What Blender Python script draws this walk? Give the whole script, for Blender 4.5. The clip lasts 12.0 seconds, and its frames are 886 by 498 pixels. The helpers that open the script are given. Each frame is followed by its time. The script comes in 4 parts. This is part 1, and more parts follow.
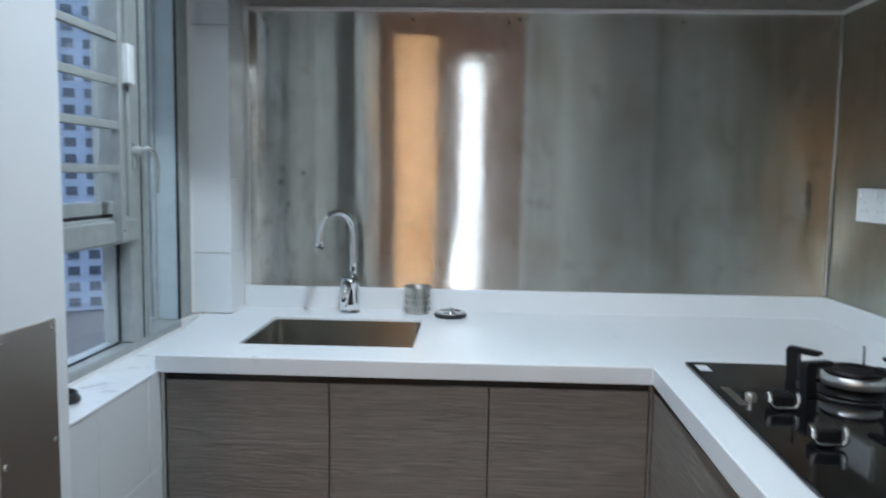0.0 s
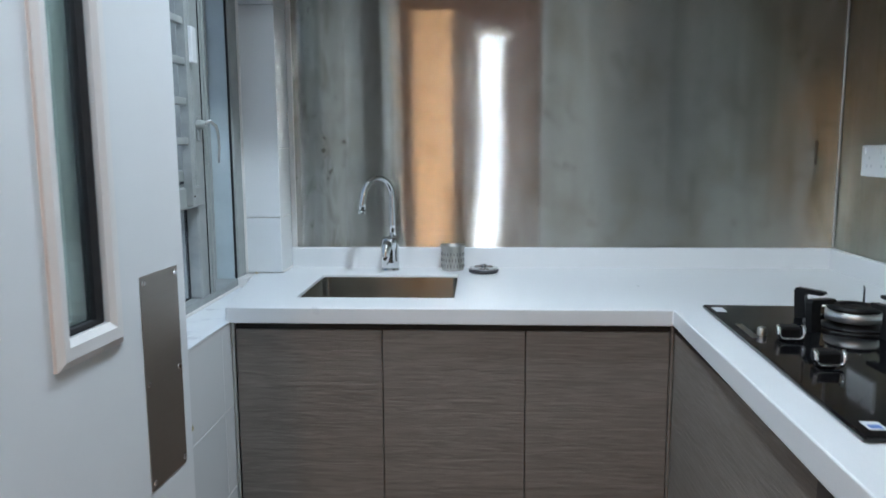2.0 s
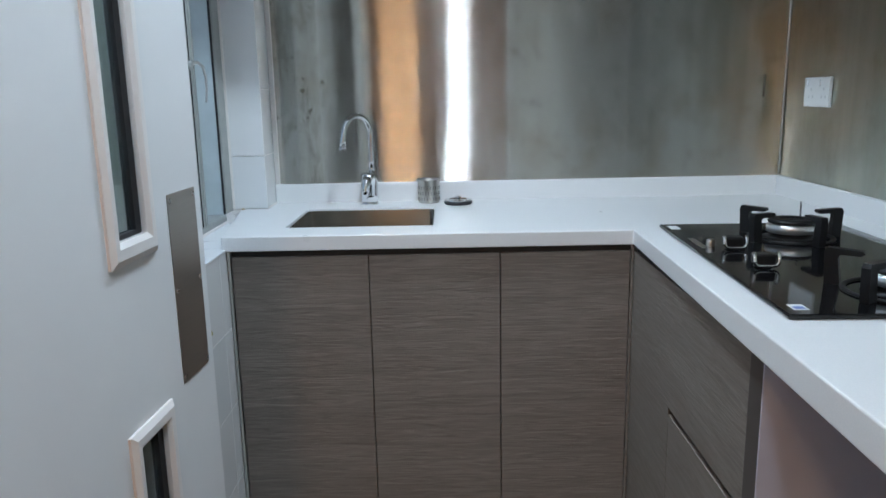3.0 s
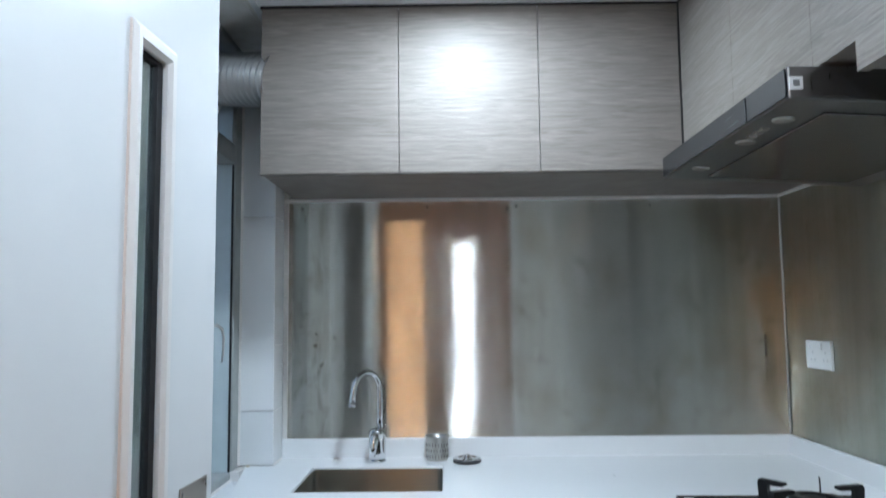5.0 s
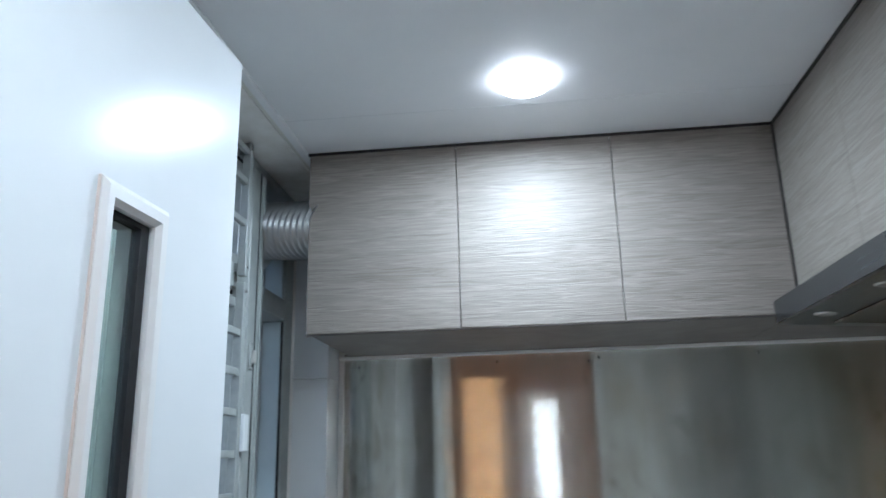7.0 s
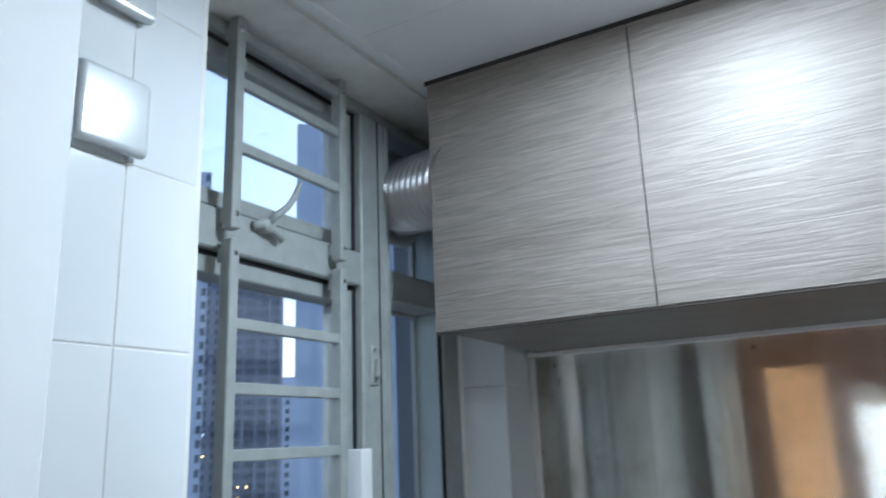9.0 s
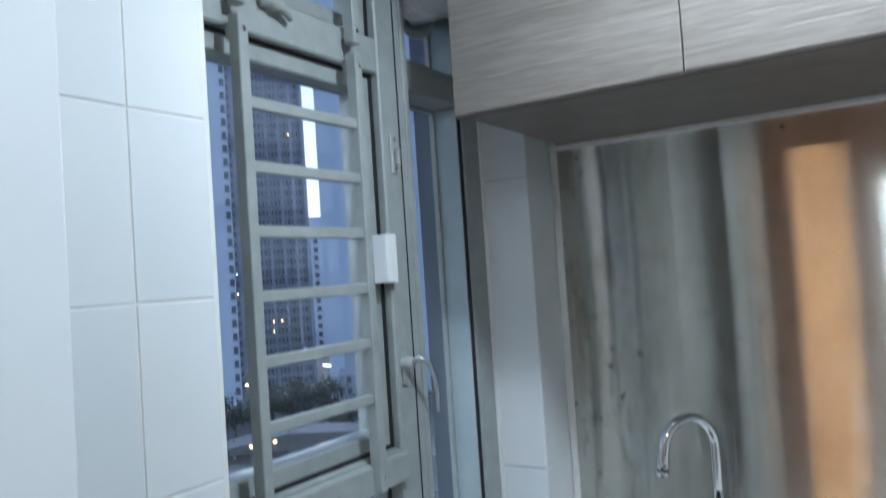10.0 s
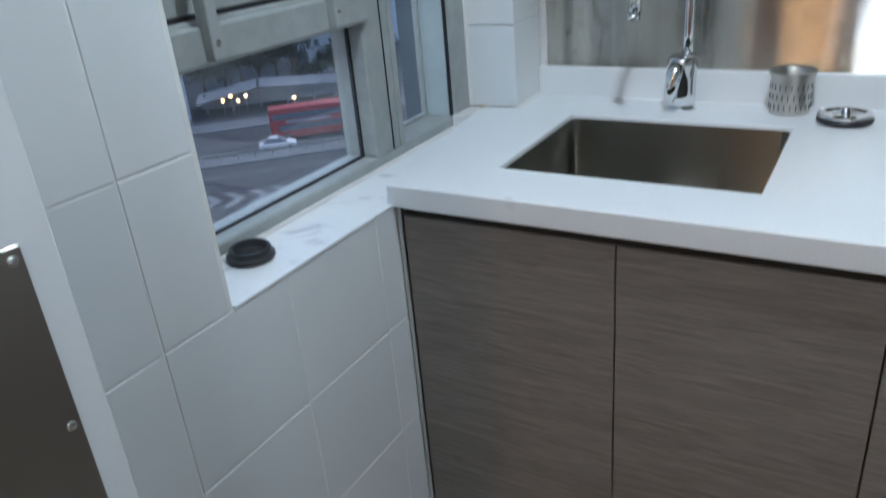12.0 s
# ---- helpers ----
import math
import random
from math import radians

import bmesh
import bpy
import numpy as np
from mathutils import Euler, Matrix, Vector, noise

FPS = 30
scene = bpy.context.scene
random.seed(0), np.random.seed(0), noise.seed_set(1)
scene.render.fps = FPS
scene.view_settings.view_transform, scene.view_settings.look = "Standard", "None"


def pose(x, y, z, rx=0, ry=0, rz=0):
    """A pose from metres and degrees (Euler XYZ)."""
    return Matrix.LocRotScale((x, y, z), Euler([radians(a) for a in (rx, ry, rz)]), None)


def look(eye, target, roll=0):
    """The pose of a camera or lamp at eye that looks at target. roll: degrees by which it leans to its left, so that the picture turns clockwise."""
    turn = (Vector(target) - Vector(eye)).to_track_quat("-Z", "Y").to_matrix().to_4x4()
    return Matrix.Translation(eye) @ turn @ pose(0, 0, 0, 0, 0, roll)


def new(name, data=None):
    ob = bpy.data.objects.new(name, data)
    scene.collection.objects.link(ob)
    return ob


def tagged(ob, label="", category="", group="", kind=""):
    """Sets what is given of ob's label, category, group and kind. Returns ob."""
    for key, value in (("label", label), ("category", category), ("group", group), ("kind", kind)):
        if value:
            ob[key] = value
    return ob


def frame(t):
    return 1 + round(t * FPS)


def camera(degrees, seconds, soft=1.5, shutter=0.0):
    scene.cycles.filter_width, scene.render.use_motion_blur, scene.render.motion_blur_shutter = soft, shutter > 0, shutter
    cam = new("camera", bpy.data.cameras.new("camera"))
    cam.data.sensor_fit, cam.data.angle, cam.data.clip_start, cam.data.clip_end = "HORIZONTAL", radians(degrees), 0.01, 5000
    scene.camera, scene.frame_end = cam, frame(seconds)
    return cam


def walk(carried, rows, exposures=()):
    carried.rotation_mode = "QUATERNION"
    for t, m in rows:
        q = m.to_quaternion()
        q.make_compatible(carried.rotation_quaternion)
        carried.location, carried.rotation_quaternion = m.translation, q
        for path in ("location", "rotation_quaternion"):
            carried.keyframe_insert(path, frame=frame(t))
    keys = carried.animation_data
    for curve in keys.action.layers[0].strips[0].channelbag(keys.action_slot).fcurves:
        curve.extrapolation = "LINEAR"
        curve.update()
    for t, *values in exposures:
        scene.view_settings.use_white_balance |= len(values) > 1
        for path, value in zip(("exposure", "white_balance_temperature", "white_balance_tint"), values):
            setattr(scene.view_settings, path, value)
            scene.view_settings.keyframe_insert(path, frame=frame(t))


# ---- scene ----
cam = camera(61.7, 12.0, shutter=0.4)
PATH = [
    (0, (-0.023, 0.076, 1.261), (-0.1, 2.066, 1.07), 0.9),
    (0.5, (-0.026, 0.059, 1.286), (-0.253, 2.044, 1.188), 1.6),
    (1, (-0.027, 0.057, 1.283), (-0.25, 2.043, 1.205), 0.9),
    (1.5, (-0.033, 0.011, 1.268), (-0.232, 1.993, 1.085), 0.4),
    (2, (-0.081, -0.096, 1.253), (-0.188, 1.883, 0.979), -0.3),
    (2.5, (-0.108, -0.215, 1.235), (-0.17, 1.749, 0.867), -1.0),
    (2.7, (-0.11, -0.239, 1.223), (-0.137, 1.715, 0.801), -1.1),
    (4.3, (-0.13, -0.269, 1.281), (-0.126, 1.73, 1.2), -1.2),
    (4.5, (-0.132, -0.273, 1.298), (-0.136, 1.727, 1.301), -0.9),
    (5, (-0.13, -0.276, 1.333), (-0.144, 1.716, 1.516), -0.6),
    (5.5, (-0.131, -0.271, 1.368), (-0.153, 1.696, 1.726), -0.5),
    (6, (-0.137, -0.269, 1.402), (-0.171, 1.657, 1.942), -0.1),
    (6.5, (-0.136, -0.202, 1.414), (-0.195, 1.711, 1.995), 0.1),
    (7, (-0.106, -0.026, 1.432), (-0.319, 1.888, 1.972), -1.4),
    (7.2, (-0.104, 0.036, 1.444), (-0.396, 1.937, 1.991), -1.3),
    (8.8, (-0.046, 0.605, 1.541), (-0.896, 2.333, 2.082), -3.1),
    (9, (0.006, 0.628, 1.549), (-0.957, 2.309, 2.048), -2.3),
    (9.5, (-0.005, 0.641, 1.515), (-1.081, 2.291, 1.861), -3.3),
    (10, (-0.009, 0.651, 1.463), (-1.073, 2.343, 1.532), -3.8),
    (10.5, (-0.012, 0.654, 1.421), (-1.048, 2.359, 1.28), -4.3),
    (11, (-0.015, 0.663, 1.368), (-1.032, 2.341, 0.979), -4.5),
    (11.5, (-0.028, 0.679, 1.316), (-1.02, 2.301, 0.696), -4.8),
    (12, (-0.03, 0.687, 1.269), (-0.993, 2.23, 0.435), -5.2),
]

EXPOSURES = [(0.0, 1.46, 6090, 14), (1.5, 1.44, 6090, 14), (5.5, 1.49, 5990, 14), (6.2, 1.50, 5970, 14), (7.2, 1.35, 5930, 13), (9.0, 1.28, 5990, 13), (12.0, 1.27, 6110, 14)]
walk(cam, [(t, look(eye, target, roll)) for t, eye, target, roll in PATH], EXPOSURES)

# ---- light ----
world = bpy.data.worlds.new("dusk_sky")
scene.world = world
world.use_nodes = True
wn = world.node_tree.nodes
sky = wn.new("ShaderNodeTexSky")
sky.sky_type = "NISHITA"
sky.sun_disc = False
sky.sun_elevation, sky.sun_rotation = radians(42.0), radians(12.0)
sky.air_density, sky.dust_density, sky.ozone_density = 1.2, 2.4, 2.5
world.node_tree.links.new(sky.outputs[0], wn["Background"].inputs[0])
wn["Background"].inputs[1].default_value = 0.132

sun = new("sun", bpy.data.lights.new("sun", "SUN"))
sun.data.energy, sun.data.angle, sun.data.color = 0.5, radians(25), (0.9, 0.95, 1.0)
sun.matrix_world = look((12, 58, 53), (0, 0, 0))

LAMP = (-0.083, 1.413, 2.19)
SECOND_LAMP = (-0.034, 0.19, 2.196)
WARM_LAMP = (-0.5, -1.75, 2.215)


def disc_lamp(name, at, watts, size, colour):
    lamp = new(name, bpy.data.lights.new(name, "AREA"))
    lamp.data.shape, lamp.data.size, lamp.data.energy, lamp.data.color = "DISK", size, watts, colour
    lamp.location = (at[0], at[1], at[2] - 0.008)
    return lamp


disc_lamp("kitchen_lamp_light", LAMP, 5.0, 0.104, (0.76, 0.92, 1.0))
disc_lamp("second_lamp_light", SECOND_LAMP, 2.75, 0.16, (0.76, 0.92, 1.0))
disc_lamp("warm_lamp_light", WARM_LAMP, 7.6, 0.36, (1.0, 0.59, 0.275))

# ---- materials ----


def mat(name, colour, rough=0.5, metal=0.0, spec=0.5):
    m = bpy.data.materials.new(name)
    m.use_nodes = True
    b = m.node_tree.nodes["Principled BSDF"]
    b.inputs["Base Color"].default_value = (*colour, 1)
    b.inputs["Roughness"].default_value = rough
    b.inputs["Metallic"].default_value = metal
    b.inputs["Specular IOR Level"].default_value = spec
    return m


def bsdf(m):
    return m.node_tree.nodes["Principled BSDF"]


def noise_tex(m, scale, stretch=(1, 1, 1), detail=4, rough=0.6, distortion=0.0):
    n, l = m.node_tree.nodes, m.node_tree.links
    mp, tx = n.new("ShaderNodeMapping"), n.new("ShaderNodeTexNoise")
    geo = n.new("ShaderNodeNewGeometry")
    l.new(geo.outputs["Position"], mp.inputs[0])
    mp.inputs["Scale"].default_value = stretch
    tx.inputs["Scale"].default_value, tx.inputs["Detail"].default_value = scale, detail
    tx.inputs["Roughness"].default_value, tx.inputs["Distortion"].default_value = rough, distortion
    l.new(mp.outputs[0], tx.inputs["Vector"])
    return tx.outputs["Fac"]


def ramp(m, fac, stops):
    r = m.node_tree.nodes.new("ShaderNodeValToRGB")
    r.color_ramp.elements[0].position, r.color_ramp.elements[0].color = stops[0][0], (*stops[0][1], 1)
    r.color_ramp.elements[1].position, r.color_ramp.elements[1].color = stops[-1][0], (*stops[-1][1], 1)
    for p, c in stops[1:-1]:
        r.color_ramp.elements.new(p).color = (*c, 1)
    m.node_tree.links.new(fac, r.inputs[0])
    return r.outputs[0]


def mixed(m, fac, a, b, mode="MIX"):
    x = m.node_tree.nodes.new("ShaderNodeMix")
    x.data_type, x.blend_type = "RGBA", mode
    for k, v in ((0, fac), (6, a), (7, b)):
        if isinstance(v, (int, float)):
            x.inputs[k].default_value = v
        elif isinstance(v, tuple):
            x.inputs[k].default_value = (*v, 1)
        else:
            m.node_tree.links.new(v, x.inputs[k])
    return x.outputs[2]


def scaled(m, fac, lo, hi):
    r = m.node_tree.nodes.new("ShaderNodeMapRange")
    r.inputs[3].default_value, r.inputs[4].default_value = lo, hi
    m.node_tree.links.new(fac, r.inputs[0])
    return r.outputs[0]


def bump(m, fac, strength, distance=0.001):
    b = m.node_tree.nodes.new("ShaderNodeBump")
    b.inputs["Strength"].default_value, b.inputs["Distance"].default_value = strength, distance
    m.node_tree.links.new(fac, b.inputs["Height"])
    m.node_tree.links.new(b.outputs[0], bsdf(m).inputs["Normal"])


def put(m, socket, value):
    m.node_tree.links.new(value, bsdf(m).inputs[socket])


def laminate(name, stretch):
    """Taupe wood-effect laminate with wavering level grain."""
    m = mat(name, (0.2, 0.18, 0.16), 0.45, 0.0, 0.2)
    fine = noise_tex(m, 1.0, stretch, 4, 0.55, 1.6)
    broad = noise_tex(m, 1.0, tuple(v * 0.22 for v in stretch), 3, 0.5, 0.4)
    a = ramp(m, fine, [(0.3, (0.135, 0.113, 0.096)), (0.5, (0.21, 0.181, 0.158)), (0.72, (0.3, 0.268, 0.24))])
    b = ramp(m, broad, [(0.3, (0.19, 0.165, 0.145)), (0.7, (0.24, 0.212, 0.188))])
    put(m, "Base Color", mixed(m, 0.45, a, b))
    put(m, "Roughness", scaled(m, fine, 0.34, 0.5))
    bump(m, fine, 0.95, 0.0015)
    return m


LAM_X = laminate("taupe_laminate_across", (7.0, 7.0, 115.0))
LAM_Y = laminate("taupe_laminate_along", (7.0, 7.0, 105.0))
LAM_DARK = mat("dark_edge_laminate", (0.075, 0.062, 0.055), 0.5)
# near-black fill for gaps and seams: their shade is put into the colour
SHADOW_GAP = mat("gap_shade", (0.02, 0.018, 0.016), 0.7)

QUARTZ = mat("white_quartz", (0.79, 0.8, 0.8), 0.28)
put(QUARTZ, "Base Color", ramp(QUARTZ, noise_tex(QUARTZ, 420, (1, 1, 1), 1), [(0.3, (0.77, 0.78, 0.785)), (0.7, (0.81, 0.815, 0.815))]))
put(QUARTZ, "Roughness", scaled(QUARTZ, noise_tex(QUARTZ, 5), 0.25, 0.34))

SILL = mat("white_marble_sill", (0.75, 0.76, 0.77), 0.3)
_n = noise_tex(SILL, 9, (1, 1, 1), 6, 0.65, 1.2)
put(SILL, "Base Color", ramp(SILL, _n, [(0.3, (0.82, 0.83, 0.83)), (0.58, (0.78, 0.79, 0.8)), (0.68, (0.5, 0.5, 0.53)), (0.75, (0.75, 0.76, 0.77))]))


def steel_sheet(name, axis, r0, r1, dim, draw, marks=False, spot=0.8, tint=(1.0, 1.0, 1.0)):
    """Brushed stainless sheet: sharp sideways, drawn out upright, with old stains and faint dents."""
    m = bpy.data.materials.new(name)
    m.use_nodes = True
    n, l = m.node_tree.nodes, m.node_tree.links
    g = n.new("ShaderNodeBsdfAnisotropic")
    l.new(g.outputs[0], n["Material Output"].inputs["Surface"])
    tan = n.new("ShaderNodeTangent")
    tan.direction_type, tan.axis = "RADIAL", axis
    l.new(tan.outputs[0], g.inputs["Tangent"])
    g.inputs["Anisotropy"].default_value = -draw
    streak = noise_tex(m, 1.0, (14, 14, 0.6), 4, 0.55)
    blot = noise_tex(m, 6.0, (1, 1, 1), 4, 0.55)
    c = ramp(m, streak, [(0.3, tuple(dim * v for v in (0.51, 0.495, 0.45))), (0.7, tuple(dim * v for v in (0.63, 0.61, 0.56)))])
    specks = ramp(m, noise_tex(m, 26.0, (1, 1, 0.7), 3, 0.6), [(0.2, (spot, spot * 0.98, spot * 0.94)), (0.42, (1, 1, 1))])
    c = mixed(m, 1.0, c, specks, "MULTIPLY")
    stain = ramp(m, blot, [(0.48, (1, 1, 1)), (0.8, (0.8, 0.74, 0.67))])
    c = mixed(m, 1.0, c, stain, "MULTIPLY")
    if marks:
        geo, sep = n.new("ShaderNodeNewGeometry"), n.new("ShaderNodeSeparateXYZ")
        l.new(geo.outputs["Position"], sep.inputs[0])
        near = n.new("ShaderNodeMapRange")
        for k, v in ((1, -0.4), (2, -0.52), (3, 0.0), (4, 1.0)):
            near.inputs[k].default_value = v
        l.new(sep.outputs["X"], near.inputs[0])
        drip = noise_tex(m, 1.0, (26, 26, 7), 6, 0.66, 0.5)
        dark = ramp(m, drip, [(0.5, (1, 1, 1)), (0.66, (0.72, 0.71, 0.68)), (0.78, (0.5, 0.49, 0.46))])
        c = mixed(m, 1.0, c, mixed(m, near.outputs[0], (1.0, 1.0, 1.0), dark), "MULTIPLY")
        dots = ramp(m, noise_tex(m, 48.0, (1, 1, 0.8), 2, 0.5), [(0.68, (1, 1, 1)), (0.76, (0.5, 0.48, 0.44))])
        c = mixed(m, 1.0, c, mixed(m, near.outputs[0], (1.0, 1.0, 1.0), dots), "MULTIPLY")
    c = mixed(m, 1.0, c, tint, "MULTIPLY")
    l.new(c, g.inputs["Color"])
    l.new(scaled(m, blot, r0, r1), g.inputs["Roughness"])
    wave = noise_tex(m, 1.0, (4.5, 4.5, 0.3), 1, 0.3)
    b = n.new("ShaderNodeBump")
    b.inputs["Strength"].default_value, b.inputs["Distance"].default_value = 0.16, 0.004
    l.new(wave, b.inputs["Height"])
    l.new(b.outputs[0], g.inputs["Normal"])
    return m


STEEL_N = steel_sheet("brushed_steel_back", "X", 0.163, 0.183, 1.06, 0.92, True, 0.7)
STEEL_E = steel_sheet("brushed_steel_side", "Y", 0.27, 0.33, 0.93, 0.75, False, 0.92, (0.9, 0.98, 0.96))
STEEL = mat("satin_steel", (0.52, 0.5, 0.46), 0.3, 1.0)
_n = noise_tex(STEEL, 1.0, (18, 18, 260), 3)
put(STEEL, "Roughness", scaled(STEEL, _n, 0.24, 0.42))
PLATE = mat("brushed_door_plate", (0.42, 0.39, 0.35), 0.38, 1.0)
_n = noise_tex(PLATE, 1.0, (20, 20, 400), 3)
put(PLATE, "Roughness", scaled(PLATE, _n, 0.3, 0.48))
CHROME = mat("chrome", (0.75, 0.76, 0.77), 0.08, 1.0)
BASIN = steel_sheet("basin_steel", "X", 0.2, 0.24, 0.92, 0.6)

DOOR_PAINT = mat("white_door_paint", (0.8, 0.81, 0.81), 0.3, 0.0, 0.08)
_n = noise_tex(DOOR_PAINT, 1.0, (25, 25, 4), 2)
put(DOOR_PAINT, "Base Color", ramp(DOOR_PAINT, noise_tex(DOOR_PAINT, 3), [(0.3, (0.8, 0.81, 0.815)), (0.7, (0.84, 0.845, 0.845))]))
put(DOOR_PAINT, "Roughness", scaled(DOOR_PAINT, noise_tex(DOOR_PAINT, 7), 0.19, 0.225))
bump(DOOR_PAINT, _n, 0.04, 0.0002)
BEAD = mat("white_beading", (0.82, 0.8, 0.78), 0.35)
BEAD_EDGE = mat("pinkish_raw_edge", (0.76, 0.67, 0.62), 0.5)
PLASTIC = mat("white_plastic", (0.8, 0.81, 0.8), 0.22)
SEALANT = mat("white_sealant", (0.78, 0.75, 0.72), 0.4)

TILE = mat("white_glazed_tile", (0.78, 0.79, 0.79), 0.14)
_o = TILE.node_tree.nodes.new("ShaderNodeObjectInfo")
put(TILE, "Base Color", mixed(TILE, scaled(TILE, _o.outputs["Random"], 0, 1), (0.76, 0.775, 0.78), (0.8, 0.805, 0.8)))
bump(TILE, noise_tex(TILE, 14, (1, 1, 1), 2), 0.12, 0.002)
GROUT = mat("pale_grout", (0.8, 0.79, 0.75), 0.85)
put(GROUT, "Base Color", ramp(GROUT, noise_tex(GROUT, 18), [(0.3, (0.74, 0.72, 0.67)), (0.7, (0.84, 0.83, 0.8))]))

ALU = mat("grey_painted_aluminium", (0.4, 0.42, 0.4), 0.38, 0.0)
_n = noise_tex(ALU, 30, (1, 1, 1), 4)
put(ALU, "Base Color", ramp(ALU, _n, [(0.35, (0.31, 0.33, 0.318)), (0.65, (0.37, 0.388, 0.372))]))
put(ALU, "Roughness", scaled(ALU, _n, 0.32, 0.46))
PALE_LINER = mat("pale_liner", (0.62, 0.68, 0.69), 0.4)
put(PALE_LINER, "Base Color", ramp(PALE_LINER, noise_tex(PALE_LINER, 12), [(0.3, (0.43, 0.5, 0.51)), (0.7, (0.49, 0.56, 0.57))]))
OUTER_WALL = mat("blue_grey_concrete", (0.14, 0.17, 0.21), 0.8)
put(OUTER_WALL, "Base Color", ramp(OUTER_WALL, noise_tex(OUTER_WALL, 5), [(0.3, (0.075, 0.095, 0.12)), (0.7, (0.1, 0.12, 0.15))]))
ALU_BARE = mat("mill_aluminium", (0.62, 0.62, 0.6), 0.3, 1.0)
RUBBER = mat("black_rubber", (0.03, 0.03, 0.032), 0.34)
GASKET = mat("black_gasket", (0.015, 0.015, 0.017), 0.6)
CEIL = mat("white_ceiling_panel", (0.72, 0.73, 0.74), 0.5)
put(CEIL, "Base Color", ramp(CEIL, noise_tex(CEIL, 6), [(0.3, (0.76, 0.77, 0.78)), (0.7, (0.8, 0.805, 0.81))]))
PLASTER = mat("cream_plaster", (0.7, 0.69, 0.64), 0.85)
put(PLASTER, "Base Color", ramp(PLASTER, noise_tex(PLASTER, 9), [(0.3, (0.66, 0.65, 0.6)), (0.7, (0.73, 0.72, 0.67))]))
bump(PLASTER, noise_tex(PLASTER, 160), 0.15, 0.001)
LAVENDER = mat("lavender_grey_wall", (0.36, 0.35, 0.42), 0.8)
put(LAVENDER, "Base Color", ramp(LAVENDER, noise_tex(LAVENDER, 5), [(0.3, (0.47, 0.46, 0.55)), (0.7, (0.53, 0.52, 0.6))]))
FLOOR = mat("beige_floor", (0.4, 0.37, 0.33), 0.35)
put(FLOOR, "Base Color", ramp(FLOOR, noise_tex(FLOOR, 4), [(0.3, (0.34, 0.31, 0.28)), (0.7, (0.45, 0.42, 0.38))]))
WOOD = mat("orange_wood", (0.55, 0.27, 0.1), 0.45)
_n = noise_tex(WOOD, 1.0, (30, 30, 2.2), 4, 0.6, 0.5)
put(WOOD, "Base Color", ramp(WOOD, _n, [(0.3, (0.44, 0.225, 0.085)), (0.7, (0.62, 0.345, 0.155))]))

GLASS = bpy.data.materials.new("window_glass")
GLASS.use_nodes = True
_b = GLASS.node_tree.nodes["Principled BSDF"]
_b.inputs["Transmission Weight"].default_value = 1.0
_b.inputs["Roughness"].default_value = 0.0
_b.inputs["IOR"].default_value = 1.45
_b.inputs["Base Color"].default_value = (0.93, 0.96, 0.97, 1)
_df, _mx = GLASS.node_tree.nodes.new("ShaderNodeBsdfDiffuse"), GLASS.node_tree.nodes.new("ShaderNodeMixShader")
_df.inputs["Color"].default_value = (0.6, 0.68, 0.78, 1)
GLASS.node_tree.links.new(scaled(GLASS, noise_tex(GLASS, 1.0, (9, 9, 3), 4), 0.015, 0.075), _mx.inputs[0])   # dust film, also painting the veil of the lit room's reflection
GLASS.node_tree.links.new(_b.outputs[0], _mx.inputs[1])
GLASS.node_tree.links.new(_df.outputs[0], _mx.inputs[2])
GLASS.node_tree.links.new(_mx.outputs[0], GLASS.node_tree.nodes["Material Output"].inputs["Surface"])
DOOR_GLASS = GLASS.copy()
DOOR_GLASS.name = "greenish_door_glass"
DOOR_GLASS.node_tree.nodes["Principled BSDF"].inputs["Base Color"].default_value = (0.5, 0.62, 0.55, 1)
HOB_GLASS = mat("black_hob_glass", (0.006, 0.006, 0.007), 0.05)
IRON = mat("black_cast_iron", (0.006, 0.006, 0.0065), 0.42, 0.0, 0.35)
bump(IRON, noise_tex(IRON, 300), 0.25, 0.0006)
HOOD = mat("dark_hood_steel", (0.23, 0.225, 0.225), 0.36, 1.0)
put(HOOD, "Roughness", scaled(HOOD, noise_tex(HOOD, 1.0, (200, 20, 20), 3), 0.22, 0.4))
HOOD_UNDER = mat("hood_underside", (0.21, 0.203, 0.198), 0.27, 0.9)
HOOD_FRONT = mat("dark_hood_front", (0.1, 0.106, 0.112), 0.26, 0.85)
put(HOOD_FRONT, "Roughness", scaled(HOOD_FRONT, noise_tex(HOOD_FRONT, 1.0, (20, 3, 160), 3), 0.24, 0.29))
SWITCH = mat("aged_switch_plastic", (0.6, 0.62, 0.62), 0.16)
RING = mat("satin_ring", (0.72, 0.72, 0.71), 0.42, 1.0)
INK_GREY = mat("label_grey", (0.16, 0.165, 0.17), 0.5)
INK_BLUE = mat("label_blue", (0.1, 0.2, 0.5), 0.4)
LABEL = mat("label_white", (0.7, 0.71, 0.72), 0.4)


def glow(name, colour, strength):
    m = mat(name, colour, 0.5)
    bsdf(m).inputs["Emission Color"].default_value = (*colour, 1)
    bsdf(m).inputs["Emission Strength"].default_value = strength
    return m


LAMP_FACE = glow("lamp_diffuser", (0.9, 0.96, 1.0), 8.0)
WARM_FACE = glow("warm_diffuser", (1.0, 0.7, 0.4), 2.2)
STREET_GLOW = glow("street_glow", (1.0, 0.6, 0.25), 2.6)
COOL_GLOW = glow("cool_glow", (0.6, 0.8, 1.0), 1.8)

# ---- mesh tools ----
ORIGIN = {}


